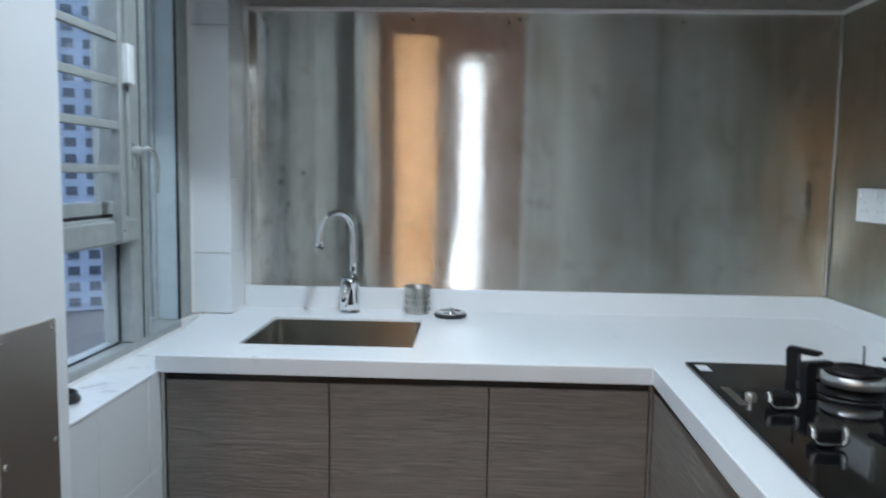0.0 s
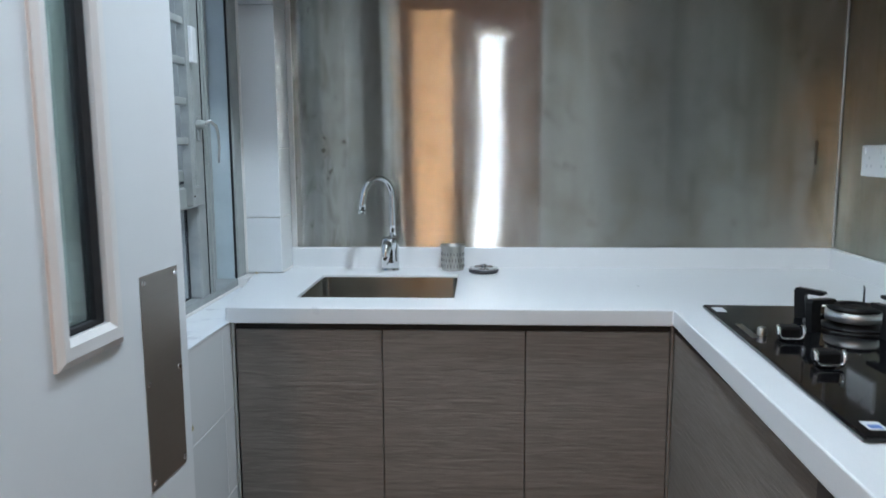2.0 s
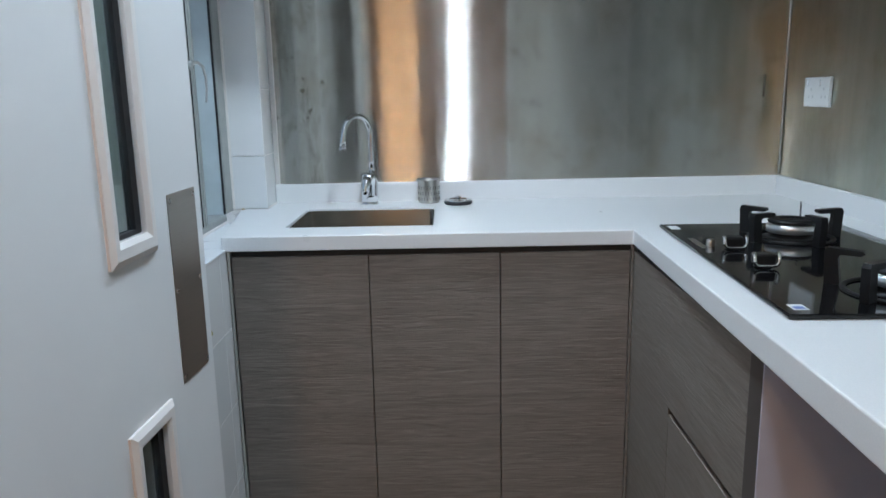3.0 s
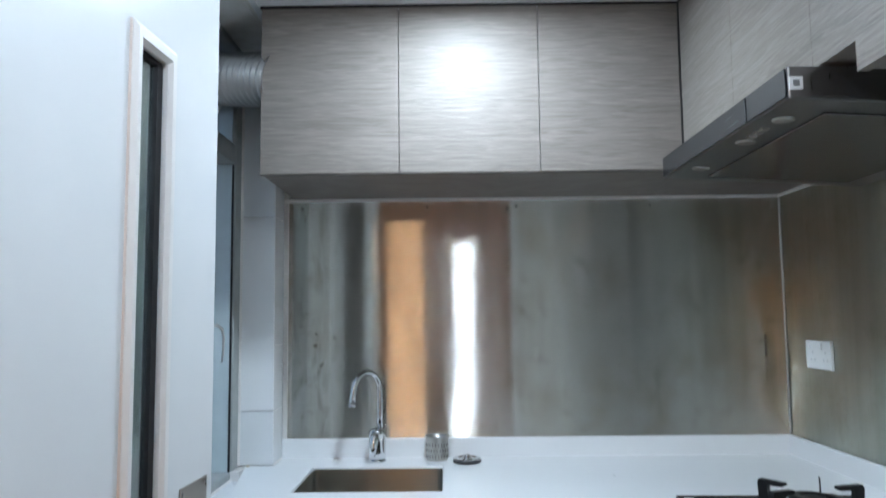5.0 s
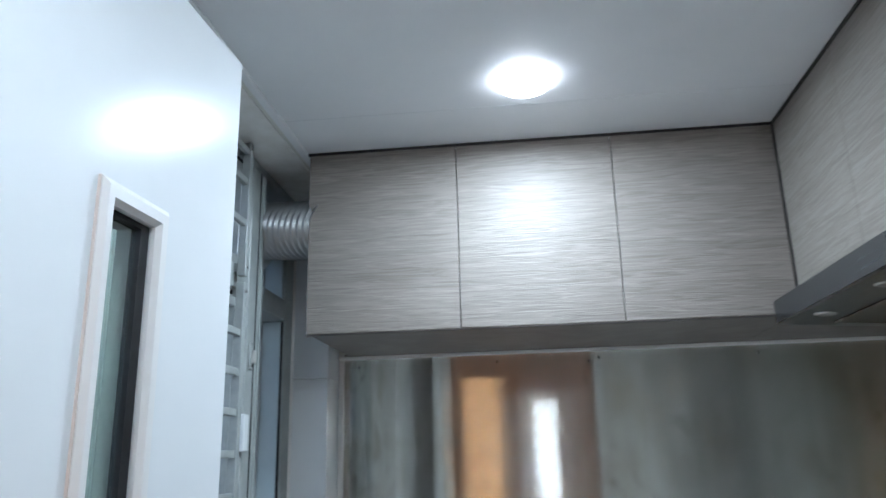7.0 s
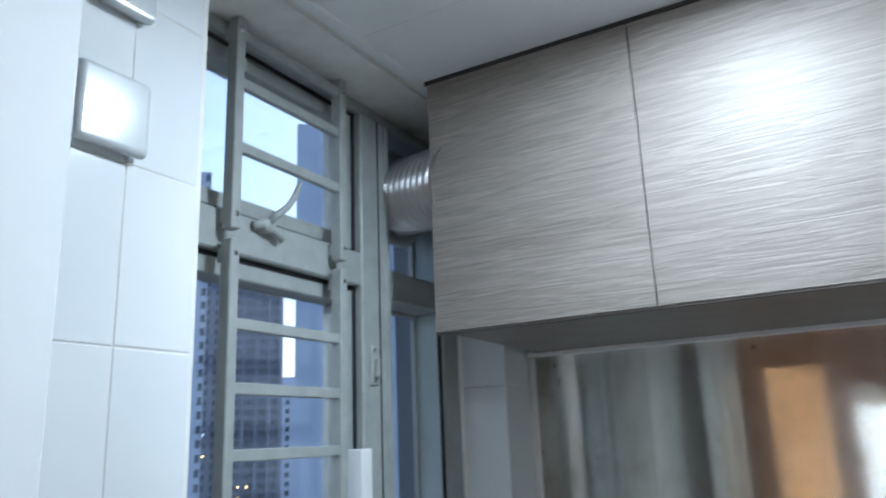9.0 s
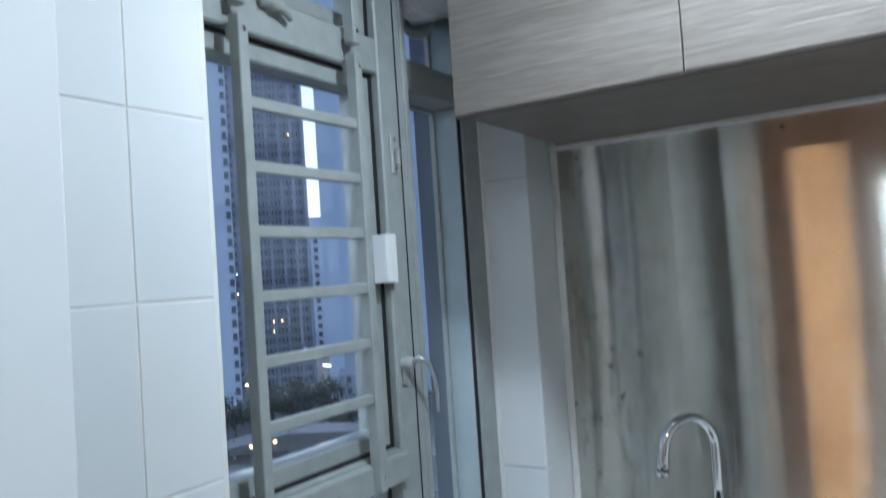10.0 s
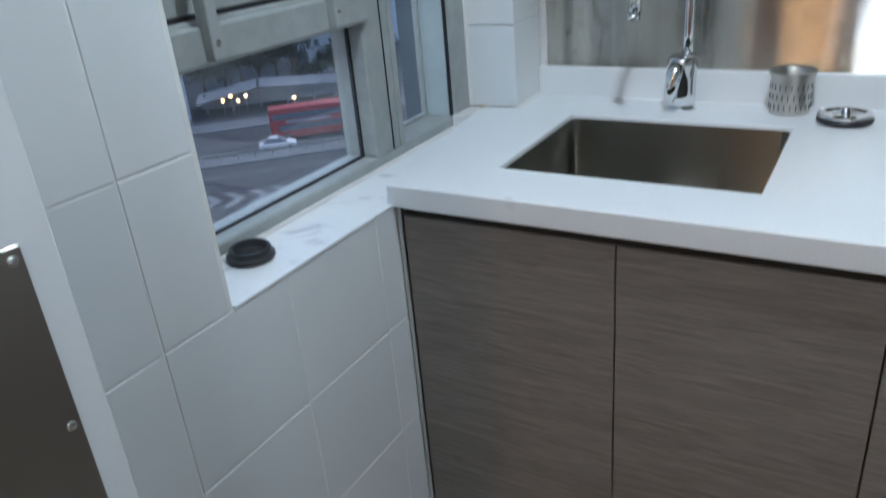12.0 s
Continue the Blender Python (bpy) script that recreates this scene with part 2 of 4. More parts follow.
def box(bm, x0, x1, y0, y1, z0, z1, bev=0.0, seg=1):
    """Adds a box to bm, its edges rounded by bev."""
    one = bmesh.new()
    bmesh.ops.create_cube(one, size=1)
    for v in one.verts:
        v.co = Vector(((x0 + x1) / 2 + v.co.x * (x1 - x0), (y0 + y1) / 2 + v.co.y * (y1 - y0), (z0 + z1) / 2 + v.co.z * (z1 - z0)))
    if bev:
        bmesh.ops.bevel(one, geom=one.edges[:], offset=bev, segments=seg, affect="EDGES", profile=0.5)
    merge(bm, one)
    return bm


def merge(bm, one, m=None):
    base = {}
    for v in one.verts:
        base[v] = bm.verts.new(m @ v.co if m else v.co)
    for f in one.faces:
        try:
            g = bm.faces.new([base[v] for v in f.verts])
            g.smooth = f.smooth
        except ValueError:
            pass
    one.free()


def lathe(bm, profile, m=None, n=32):
    """Turns (radius, height) pairs round z, closed at radius 0."""
    one = bmesh.new()
    rings = []
    for r, z in profile:
        if r < 1e-6:
            rings.append([one.verts.new((0, 0, z))])
        else:
            rings.append([one.verts.new((r * math.cos(2 * math.pi * k / n), r * math.sin(2 * math.pi * k / n), z)) for k in range(n)])
    for a, b in zip(rings, rings[1:]):
        for k in range(n):
            q = [a[k % len(a)], a[(k + 1) % len(a)], b[(k + 1) % len(b)], b[k % len(b)]]
            q = list(dict.fromkeys(q))
            if len(q) > 2:
                one.faces.new(q).smooth = True
    bmesh.ops.recalc_face_normals(one, faces=one.faces[:])
    merge(bm, one, m)
    return bm


def tube(bm, path, radius, n=14):
    """A round bar along a list of points; radius: one number, or one for each point."""
    one = bmesh.new()
    pts = [Vector(p) for p in path]
    side, rings = None, []
    for i, p in enumerate(pts):
        d = (pts[min(i + 1, len(pts) - 1)] - pts[max(i - 1, 0)]).normalized()
        if side is None:
            side = d.orthogonal().normalized()
        side = (side - d * side.dot(d)).normalized()
        up = d.cross(side)
        r = radius if isinstance(radius, (int, float)) else radius[i]
        rings.append([one.verts.new(p + r * (math.cos(2 * math.pi * k / n) * side + math.sin(2 * math.pi * k / n) * up)) for k in range(n)])
    for a, b in zip(rings, rings[1:]):
        for k in range(n):
            one.faces.new((a[k], a[(k + 1) % n], b[(k + 1) % n], b[k])).smooth = True
    one.faces.new(rings[0][::-1]), one.faces.new(rings[-1])
    bmesh.ops.recalc_face_normals(one, faces=one.faces[:])
    merge(bm, one)
    return bm


def slab(us, vs, filled, w0, w1, at, bev=0.0, seg=2):
    """A slab with openings: cells of the grid us x vs for which filled(u, v) holds, from w0 to w1; at maps (u, v, w) to a place."""
    bm = bmesh.new()
    grid = {}

    def vert(i, j, w):
        if (i, j, w) not in grid:
            grid[i, j, w] = bm.verts.new(at(us[i], vs[j], w))
        return grid[i, j, w]

    cells = {(i, j) for i in range(len(us) - 1) for j in range(len(vs) - 1) if filled((us[i] + us[i + 1]) / 2, (vs[j] + vs[j + 1]) / 2)}
    for i, j in cells:
        for w in (w0, w1):
            bm.faces.new([vert(i, j, w), vert(i + 1, j, w), vert(i + 1, j + 1, w), vert(i, j + 1, w)])
        for di, dj, p, q in ((-1, 0, (i, j), (i, j + 1)), (1, 0, (i + 1, j), (i + 1, j + 1)), (0, -1, (i, j), (i + 1, j)), (0, 1, (i, j + 1), (i + 1, j + 1))):
            if (i + di, j + dj) not in cells:
                bm.faces.new([vert(*p, w0), vert(*q, w0), vert(*q, w1), vert(*p, w1)])
    bmesh.ops.recalc_face_normals(bm, faces=bm.faces[:])
    if bev:
        flat = [e for e in bm.edges if len(e.link_faces) == 2 and e.calc_face_angle(0) < 0.05]
        bmesh.ops.dissolve_edges(bm, edges=flat, use_verts=True)
        sharp = [e for e in bm.edges if len(e.link_faces) == 2 and e.calc_face_angle(0) > 0.5]
        bmesh.ops.bevel(bm, geom=sharp, offset=bev, segments=seg, affect="EDGES", profile=0.5)
    return bm


def mesh_of(name, bm, material):
    me = bpy.data.meshes.new(name)
    bm.to_mesh(me)
    bm.free()
    me.materials.append(material)
    return me


def setting(name, bm, material, label="", category=""):
    """A piece of the setting, at the world's origin."""
    ob = new(name, mesh_of(name, bm, material))
    ORIGIN[ob.name] = Vector((0, 0, 0))
    return tagged(ob, label, category, kind="structure")


def thing(name, at, label, category, group="", kind=""):
    """The empty at a thing's base that holds its parts."""
    ob = new(name)
    ob.empty_display_size = 0.05
    ob.location = at
    ORIGIN[ob.name] = Vector(at)
    return tagged(ob, label, category, group, kind)


def part(name, bm, material, parent, label="", kind=""):
    """Links bm, given in world places, as one mesh under a thing or a part."""
    o = ORIGIN[parent.name]
    bmesh.ops.translate(bm, verts=bm.verts[:], vec=-o)
    ob = new(name, mesh_of(name, bm, material))
    ob.parent = parent
    ORIGIN[ob.name] = o
    return tagged(ob, label, kind=kind)


def solo(name, bm, material, at, label, category, group=""):
    """A thing that is one mesh."""
    bmesh.ops.translate(bm, verts=bm.verts[:], vec=-Vector(at))
    ob = new(name, mesh_of(name, bm, material))
    ob.location = at
    ORIGIN[ob.name] = Vector(at)
    return tagged(ob, label, category, group)


def B(*a, **k):
    return box(bmesh.new(), *a, **k)


# ---- plan ----
XW, XE, YN = -0.68, 0.985, 2.2          # tile face, side steel, back steel
YS = 0.08                               # kitchen face of the wall with the doorway
TOP, CT = 2.2, 0.88                     # ceiling, counter top
WY0, WY1, WZ0, WZ1 = 1.226, 2.068, 0.843, 2.2   # window opening
FX, GX = -0.79, -0.842                 # window frame face, glass
HX0, HX1, HY0, HTOP = -2.2, 2.2, -3.4, 2.26       # hall

# ---- walls, floor, ceiling ----
setting("floor", slab([HX0, -0.9, XE + 0.2, HX1], [HY0, YS, YN + 0.2], lambda u, v: v < YS or -0.9 < u < XE + 0.2, -0.12, 0, lambda u, v, w: (u, v, w)), FLOOR, "beige floor tiles of kitchen and hall", "floor")
wall_west = setting("wall_west", slab([YS, WY0 + 0.006, WY1 + 0.0085, YN + 0.2], [0, WZ0 - 0.001, WZ1, 2.6], lambda u, v: not (WY0 < u < WY1 + 0.008 and WZ0 - 0.001 < v < WZ1), -0.9, XW + 0.0015 - 0.0028, lambda u, v, w: (w, u, v)), GROUT, "white tiled wall with a window opening", "wall")
wall_north = setting("wall_north", B(XW - 0.008, XE + 0.2, YN + 0.006, YN + 0.2, 0, 2.6), PLASTER, "plastered back wall behind the steel sheet", "wall")
wall_east = setting("wall_east", B(XE + 0.006, XE + 0.2, YS, YN + 0.006, 0, 2.6), LAVENDER, "lavender grey painted side wall", "wall")
setting("wall_south", slab([-0.9, -0.575, 0.27, XE + 0.2], [0, 2.06, 2.6], lambda u, v: not (-0.575 < u < 0.27 and v < 2.06), -0.04, YS, lambda u, v, w: (u, w, v)), PLASTER, "plastered wall with the kitchen doorway", "wall")
setting("ceiling", slab([-0.655, -0.05, 0.56, XE + 0.006], [YS, 0.92, 1.53, YN + 0.006], lambda u, v: True, TOP + 0.004, TOP + 0.06, lambda u, v, w: (u, v, w)), CEIL, "white metal ceiling panels with thin joints", "ceiling")
_g = bmesh.new()
box(_g, -0.655, 0.52, 1.5285, 1.5305, TOP + 0.0035, TOP + 0.0042)
box(_g, -0.655, 0.52, 0.9185, 0.9205, TOP + 0.0035, TOP + 0.0042)
setting("ceiling_joint", _g, mat("joint_grey", (0.71, 0.72, 0.73), 0.6), "thin joints between ceiling panels", "joint")
setting("ceiling_trim", B(-0.668, -0.648, YS, YN, TOP - 0.004, TOP + 0.012, bev=0.002), CEIL, "white edge trim of the panelled ceiling", "trim")
setting("window_soffit", B(-0.9, -0.668, YS, YN, TOP + 0.004, TOP + 0.06), PLASTER, "cream plastered strip above the window", "ceiling")
# hall
setting("hall_wall_west", B(HX0 - 0.1, HX0, HY0, 0.0, 0, 2.6), PLASTER, "cream hall wall", "wall")
setting("hall_wall_east", B(HX1, HX1 + 0.1, HY0, 0.0, 0, 2.6), PLASTER, "cream hall wall", "wall")
setting("hall_wall_south", B(HX0, HX1, HY0 - 0.1, HY0, 0, 2.6), WOOD, "orange wood panelled hall wall in warm light", "wall")
_w = bmesh.new()
box(_w, HX0, -0.9, -0.04, YS, 0, 2.6)
box(_w, XE + 0.2, HX1, -0.04, YS, 0, 2.6)
setting("hall_wall_north", _w, PLASTER, "cream hall wall beside the kitchen", "wall")
setting("hall_ceiling", B(HX0, HX1, HY0, -0.04, HTOP, HTOP + 0.1), CEIL, "white hall ceiling", "ceiling")
# door frame
_f = bmesh.new()
box(_f, -0.615, -0.575, -0.055, YS + 0.015, 0, 2.1, bev=0.003)
box(_f, 0.27, 0.31, -0.055, YS + 0.015, 0, 2.1, bev=0.003)
box(_f, -0.575, 0.27, -0.055, YS + 0.015, 2.06, 2.1, bev=0.003)
setting("door_frame", _f, BEAD, "white painted door frame", "frame")

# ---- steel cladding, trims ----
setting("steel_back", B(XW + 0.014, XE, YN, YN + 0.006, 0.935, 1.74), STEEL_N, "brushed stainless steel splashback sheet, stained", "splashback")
DENTS = ((1.972, 1.48, 0.055, 0.0045), (1.9, 1.39, 0.09, 0.003), (1.73, 1.12, 0.12, 0.003), (1.45, 1.3, 0.2, 0.003), (1.1, 1.5, 0.18, 0.003))


def dented_sheet():
    """Side sheet with shallow rounded dents pushed towards the room."""
    bm = bmesh.new()
    ys, zs = [YS + (YN - YS) * k / 170 for k in range(171)], [0.935 + 0.865 * k / 72 for k in range(73)]
    grid = []
    for y in ys:
        row = []
        for z in zs:
            d = 0.0
            for cy, cz, rad, high in DENTS:
                q = ((y - cy) ** 2 + (z - cz) ** 2) / rad ** 2
                d += high * max(0.0, 1 - q) ** 2
            row.append(bm.verts.new((XE - d, y, z)))
        grid.append(row)
    for a, b in zip(grid, grid[1:]):
        for k in range(len(zs) - 1):
            bm.faces.new((a[k], a[k + 1], b[k + 1], b[k])).smooth = True
    box(bm, XE + 0.0005, XE + 0.0055, YS, YN, 0.935, 1.8)
    return bm


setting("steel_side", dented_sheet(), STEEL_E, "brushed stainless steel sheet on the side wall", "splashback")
setting("steel_trim_left", B(XW, XW + 0.015, YN - 0.006, YN + 0.006, 0.94, 1.7215, bev=0.002), SEALANT, "white upright edge strip of the steel", "trim")
_t = bmesh.new()
box(_t, XW, XE - 0.012, YN - 0.012, YN - 0.001, 1.722, 1.733, bev=0.002)
box(_t, XE - 0.012, XE - 0.001, 1.93, YN - 0.001, 1.722, 1.733, bev=0.002)
setting("steel_trim_top", _t, SEALANT, "pale strip along the steel's upper edge", "trim")
setting("steel_trim_corner", B(XE - 0.007, XE - 0.0005, YN - 0.007, YN - 0.0005, 0.945, 1.721, bev=0.002), ALU_BARE, "thin silver corner strip between steel sheets", "trim")

setting("steel_mark", B(0.911, 0.918, YN - 0.0006, YN + 0.0005, 1.195, 1.265, bev=0.0004), mat("brown_mark", (0.16, 0.14, 0.11), 0.5), "dark upright mark near the corner of the steel", "scuff")

# ---- window ----
window = thing("window_1", (FX, 1.64, WZ0), "grey aluminium window with grille and open views", "window", kind="structure")
ORIGIN[window.name] = Vector((FX, 1.64, WZ0))
DX = -0.862


def member(name, y0, y1, z0, z1, x1=FX, x0=DX, bev=0.003, m=ALU):
    return part(name, B(x0, x1, y0, y1, z0, z1, bev=bev), m, window)


member("frame_jamb", WY0 + 0.008, 1.285, WZ0 + 0.004, WZ1 - 0.001)
member("frame_jamb", 2.001, WY1 + 0.007, WZ0 + 0.004, WZ1 - 0.001)
member("frame_head", 1.285, 2.001, 2.176, WZ1 - 0.001)
member("frame_sill", 1.25, 2.06, WZ0 + 0.004, 0.874)
member("mullion", 1.714, 1.803, 0.874, 2.176)
member("transom", 1.285, 1.712, 1.106, 1.165)
member("transom", 1.285, 1.712, 1.829, 1.892)
member("transom", 1.803, 2.001, 1.815, 1.877)
for _z0, _z1 in ((0.875, 1.813), (1.878, 2.175)):
    part("jamb_liner", B(-0.868, -0.8005, 1.994, 2.0008, _z0, _z1), PALE_LINER, window, "pale blue-grey jamb lining")
setting("outer_fin", B(-0.946, -0.9002, 2.05, 2.4, -0.1, 2.6), OUTER_WALL, "dark blue-grey concrete fin outside the window", "wall")
setting("outer_reveal", B(-0.8998, -0.868, 2.02, 2.0755, 0.86, 2.19), OUTER_WALL, "dark outer reveal beside the window", "wall")
part("ridge", B(FX - 0.001, FX + 0.003, 1.766, 1.7665, 0.876, 2.174), GASKET, window)
part("ridge", B(FX - 0.001, FX + 0.0035, 1.788, 1.8025, 0.876, 2.174, bev=0.001), ALU, window)
part("gasket", B(-0.7998, -0.7945, 1.996, 2.0008, 0.876, 1.813), GASKET, window)
part("seal", B(FX - 0.002, FX + 0.007, WY1 - 0.004, WY1 + 0.0015, CT, 2.19, bev=0.002), SEALANT, window, "white sealant line")
part("ledge", B(FX - 0.001, FX + 0.014, 1.285, 1.72, 1.11, 1.16, bev=0.004), ALU, window)


def sash(y0, y1, z0, z1, w=0.03, x1=-0.808):
    """A sash frame with gasket and pane."""
    f = slab([y0, y0 + w, y1 - w, y1], [z0, z0 + w, z1 - w, z1], lambda u, v: not (y0 + w < u < y1 - w and z0 + w < v < z1 - w), DX + 0.004, x1, lambda u, v, w_: (w_, u, v), 0.002, 1)
    s = part("sash", f, ALU, window)
    gk = slab([y0 - 0.003, y0 + 0.004, y1 - 0.004, y1 + 0.003], [z0 - 0.003, z0 + 0.004, z1 - 0.004, z1 + 0.003], lambda u, v: not (y0 + 0.004 < u < y1 - 0.004 and z0 + 0.004 < v < z1 - 0.004), x1 - 0.004, x1 + 0.003, lambda u, v, w_: (w_, u, v))
    part("gasket", gk, GASKET, s)
    p = part("pane", B(GX - 0.002, GX + 0.002, y0 + w - 0.004, y1 - w + 0.004, z0 + w - 0.004, z1 - w + 0.004), GLASS, s)
    p.visible_shadow = False
    return s


sash(1.288, 1.709, 1.168, 1.826)
sash(1.288, 1.709, 1.895, 2.173)


def fixed(y0, y1, z0, z1, seal=GASKET, gx=GX, w=0.007):
    gk = slab([y0, y0 + w, y1 - w, y1], [z0, z0 + w, z1 - w, z1], lambda u, v: not (y0 + w < u < y1 - w and z0 + w < v < z1 - w), gx - 0.006, gx + (0.008 if w > 0.005 else 0.0035), lambda u, v, w_: (w_, u, v))
    part("gasket", gk, seal, window)
    p = part("pane", B(gx - 0.002, gx + 0.002, y0 + 0.003, y1 - 0.003, z0 + 0.003, z1 - 0.003), GLASS, window)
    p.visible_shadow = False


fixed(1.285, 1.714, 0.874, 1.106, GASKET, -0.822, 0.003)
fixed(1.803, 1.994, 0.874, 1.815, ALU, -0.86)
fixed(1.803, 1.994, 1.877, 2.176, ALU, -0.86)


def grille(z0, z1, levels, at):
    """Flat-bar burglar grille on two uprights, fixed with screws."""
    g = thing("window_grille", (-0.765, 1.36, z0), at, "grille", "window grilles")
    for y in (1.36, 1.612):
        up = part("upright", B(-0.781, -0.76, y, y + 0.018, z0, z1, bev=0.0015), ALU, g)
        for z in (z0 + 0.022, z1 - 0.022):
            part("spacer", B(-0.7905, -0.7808, y + 0.003, y + 0.015, z - 0.011, z + 0.011, bev=0.001), ALU, up)
        for z in (z0 + 0.022, z1 - 0.022):
            part("screw", lathe(bmesh.new(), [(0.0045, 0), (0.0045, 0.001), (0.003, 0.002), (0, 0.002)], pose(-0.76, y + 0.009, z, 0, 90, 0), 10), CHROME, up)
    for z in levels:
        part("bar", B(-0.776, -0.764, 1.378, 1.613, z - 0.0085, z + 0.0085, bev=0.0015), ALU, g)


grille(1.116, 1.841, [1.268 + 0.0904 * k for k in range(6)], "grey aluminium bar grille across the casement")
grille(1.856, 2.196, [1.987, 2.092, 2.172], "grey aluminium bar grille across the top light")


def arm(y, z, pts, label):
    """Cast window handle: a back plate, a boss and a curved lever."""
    h = part("handle", B(FX, FX + 0.006, y - 0.008, y + 0.008, z - 0.03, z + 0.03, bev=0.0025), ALU, window, label)
    part("boss", lathe(bmesh.new(), [(0.012, 0), (0.012, 0.014), (0.009, 0.02), (0, 0.02)], pose(FX, y, z + 0.01, 0, 90, 0), 16), ALU, h)
    part("lever", tube(bmesh.new(), pts, [0.0052, 0.0048, 0.0042, 0.0036, 0.0033, 0.003], 10), ALU_BARE, h, "worn bare lever")


arm(1.735, 1.3, [(FX + 0.012, 1.735, 1.31), (FX + 0.03, 1.742, 1.318), (FX + 0.04, 1.757, 1.307), (FX + 0.04, 1.772, 1.28), (FX + 0.036, 1.784, 1.25), (FX + 0.03, 1.792, 1.215)], "grey cast handle with curved lever")
_h = part("handle", tube(bmesh.new(), [(FX + 0.004, 1.428, 1.878), (FX + 0.012, 1.445, 1.884), (FX + 0.014, 1.465, 1.876), (FX + 0.012, 1.484, 1.865)], [0.007, 0.0085, 0.0075, 0.005], 10), ALU, window, "grey cast handle, raised")
part("boss", lathe(bmesh.new(), [(0.0125, 0), (0.0125, 0.016), (0.009, 0.021), (0, 0.021)], pose(FX, 1.452, 1.882, 0, 90, 0), 16), ALU, _h)
part("lever", tube(bmesh.new(), [(FX + 0.018, 1.45, 1.888), (FX + 0.026, 1.46, 1.9), (FX + 0.029, 1.478, 1.916), (FX + 0.029, 1.492, 1.934), (FX + 0.027, 1.505, 1.956), (FX + 0.026, 1.511, 1.966)], [0.0065, 0.006, 0.0052, 0.005, 0.0045, 0.003], 10), ALU, _h)
_l = part("latch", B(FX, FX + 0.005, 1.732, 1.754, 1.65, 1.722, bev=0.002), ALU, window, "grey keeper plate")
part("tongue", B(FX + 0.005, FX + 0.016, 1.74, 1.748, 1.665, 1.697, bev=0.002), ALU_BARE, _l)
for _z in (1.658, 1.714):
    part("screw", lathe(bmesh.new(), [(0.004, 0), (0.004, 0.001), (0, 0.002)], pose(FX + 0.005, 1.743, _z, 0, 90, 0), 10), CHROME, _l)
_s = thing("window_sensor", (FX, 1.7, 1.455), "small white plastic contact on the casement edge", "sensor")
part("body", B(FX - 0.017, FX + 0.018, 1.682, 1.699, 1.455, 1.54, bev=0.002), PLASTIC, _s)
part("magnet", B(FX - 0.001, FX + 0.016, 1.7, 1.716, 1.455, 1.54, bev=0.002), PLASTIC, _s)

# window ledge, seals
_s = B(DX, XW + 0.0015, WY0 + 0.008, WY1 - 0.002, WZ0 - 0.0008, WZ0 + 0.004, bev=0.001)
for v in _s.verts:
    if v.co.x < -0.75 and v.co.z > WZ0 + 0.0015:
        v.co.z += 0.006
setting("window_sill", _s, SILL, "white veined stone window ledge with stains", "sill")
setting("sill_seal", B(FX - 0.001, FX + 0.005, WY0 + 0.009, WY1 - 0.003, WZ0 + 0.004, WZ0 + 0.014, bev=0.002), SEALANT, "white sealant along the window frame", "sealant")
_p = bmesh.new()
STO = (-0.754, 1.345, WZ0 + 0.0085)
lathe(_p, [(0, 0), (0.031, 0), (0.0332, 0.001), (0.0335, 0.002), (0.0335, 0.006), (0.0328, 0.007), (0.0292, 0.0074), (0.0285, 0.008), (0.0285, 0.0155), (0.0278, 0.0164), (0.0252, 0.0164), (0.0245, 0.0155), (0.0245, 0.0062), (0.0238, 0.0055), (0.022, 0.0052), (0.012, 0.005), (0.011, 0.0058), (0, 0.006)], pose(*STO, 0, 2, 0), 36)
solo("rubber_stopper", _p, RUBBER, STO, "black round rubber sink stopper on the window ledge", "stopper")

_d = bmesh.new()
lathe(_d, [(0, 0), (0.006, 0), (0.0052, 0.002), (0.003, 0.0036), (0, 0.004)], pose(-0.756, WY1 - 0.01, CT, 0, 0, 20), 14)
setting("corner_filler", B(FX - 0.001, -0.7635, 1.99, WY1 + 0.006, WZ0, CT - 0.003), SEALANT, "white filler under the reveal tiles", "sealant")
solo("sealant_dab", _d, mat("yellowed_sealant", (0.62, 0.5, 0.34), 0.5), (-0.756, WY1 - 0.01, CT), "small yellowed dab of sealant in the window corner", "sealant")
for _x, _z in ((-0.62, 1.7), (-0.2, 1.702), (0.07, 1.695), (0.1, 1.703), (0.55, 1.7)):
    setting("steel_nail", lathe(bmesh.new(), [(0, 0.0025), (0.003, 0.002), (0.0042, 0)], pose(_x, YN, _z, 90, 0, 0), 10), LAM_DARK, "small dark nail head in the steel", "nail")

# duct
duct = thing("exhaust_duct", (-0.645, 1.9, 2.06), "silver corrugated flexible duct through the window", "duct")
_pr = []
for _k in range(137):
    _u = _k / 136
    _pr.append((0.0745 + 0.0055 * math.cos(2 * math.pi * 14 * _u), _u * 0.235))
_dm = Matrix.Translation((-0.872, 1.918, 2.062)) @ Vector((0.23, -0.118, -0.045)).to_track_quat("Z", "Y").to_matrix().to_4x4()
part("hose", lathe(bmesh.new(), [(r, z * 1.32) for r, z in _pr], _dm, 48), mat("duct_foil", (0.47, 0.48, 0.49), 0.3, 1.0), duct)
part("flange", lathe(bmesh.new(), [(0.08, 0), (0.105, 0), (0.105, 0.004), (0.09, 0.01), (0.08, 0.012)], pose(GX + 0.003, 1.904, 2.056, 0, 90, 0), 40), ALU_BARE, duct)

# ---- counter ----
XI0, XI1 = 0.355, 0.325                  # inner edge at the corner and by the doorway
XS, SY0, SY1 = (-0.55, -0.152), 1.713, 2.044
YF = 1.586


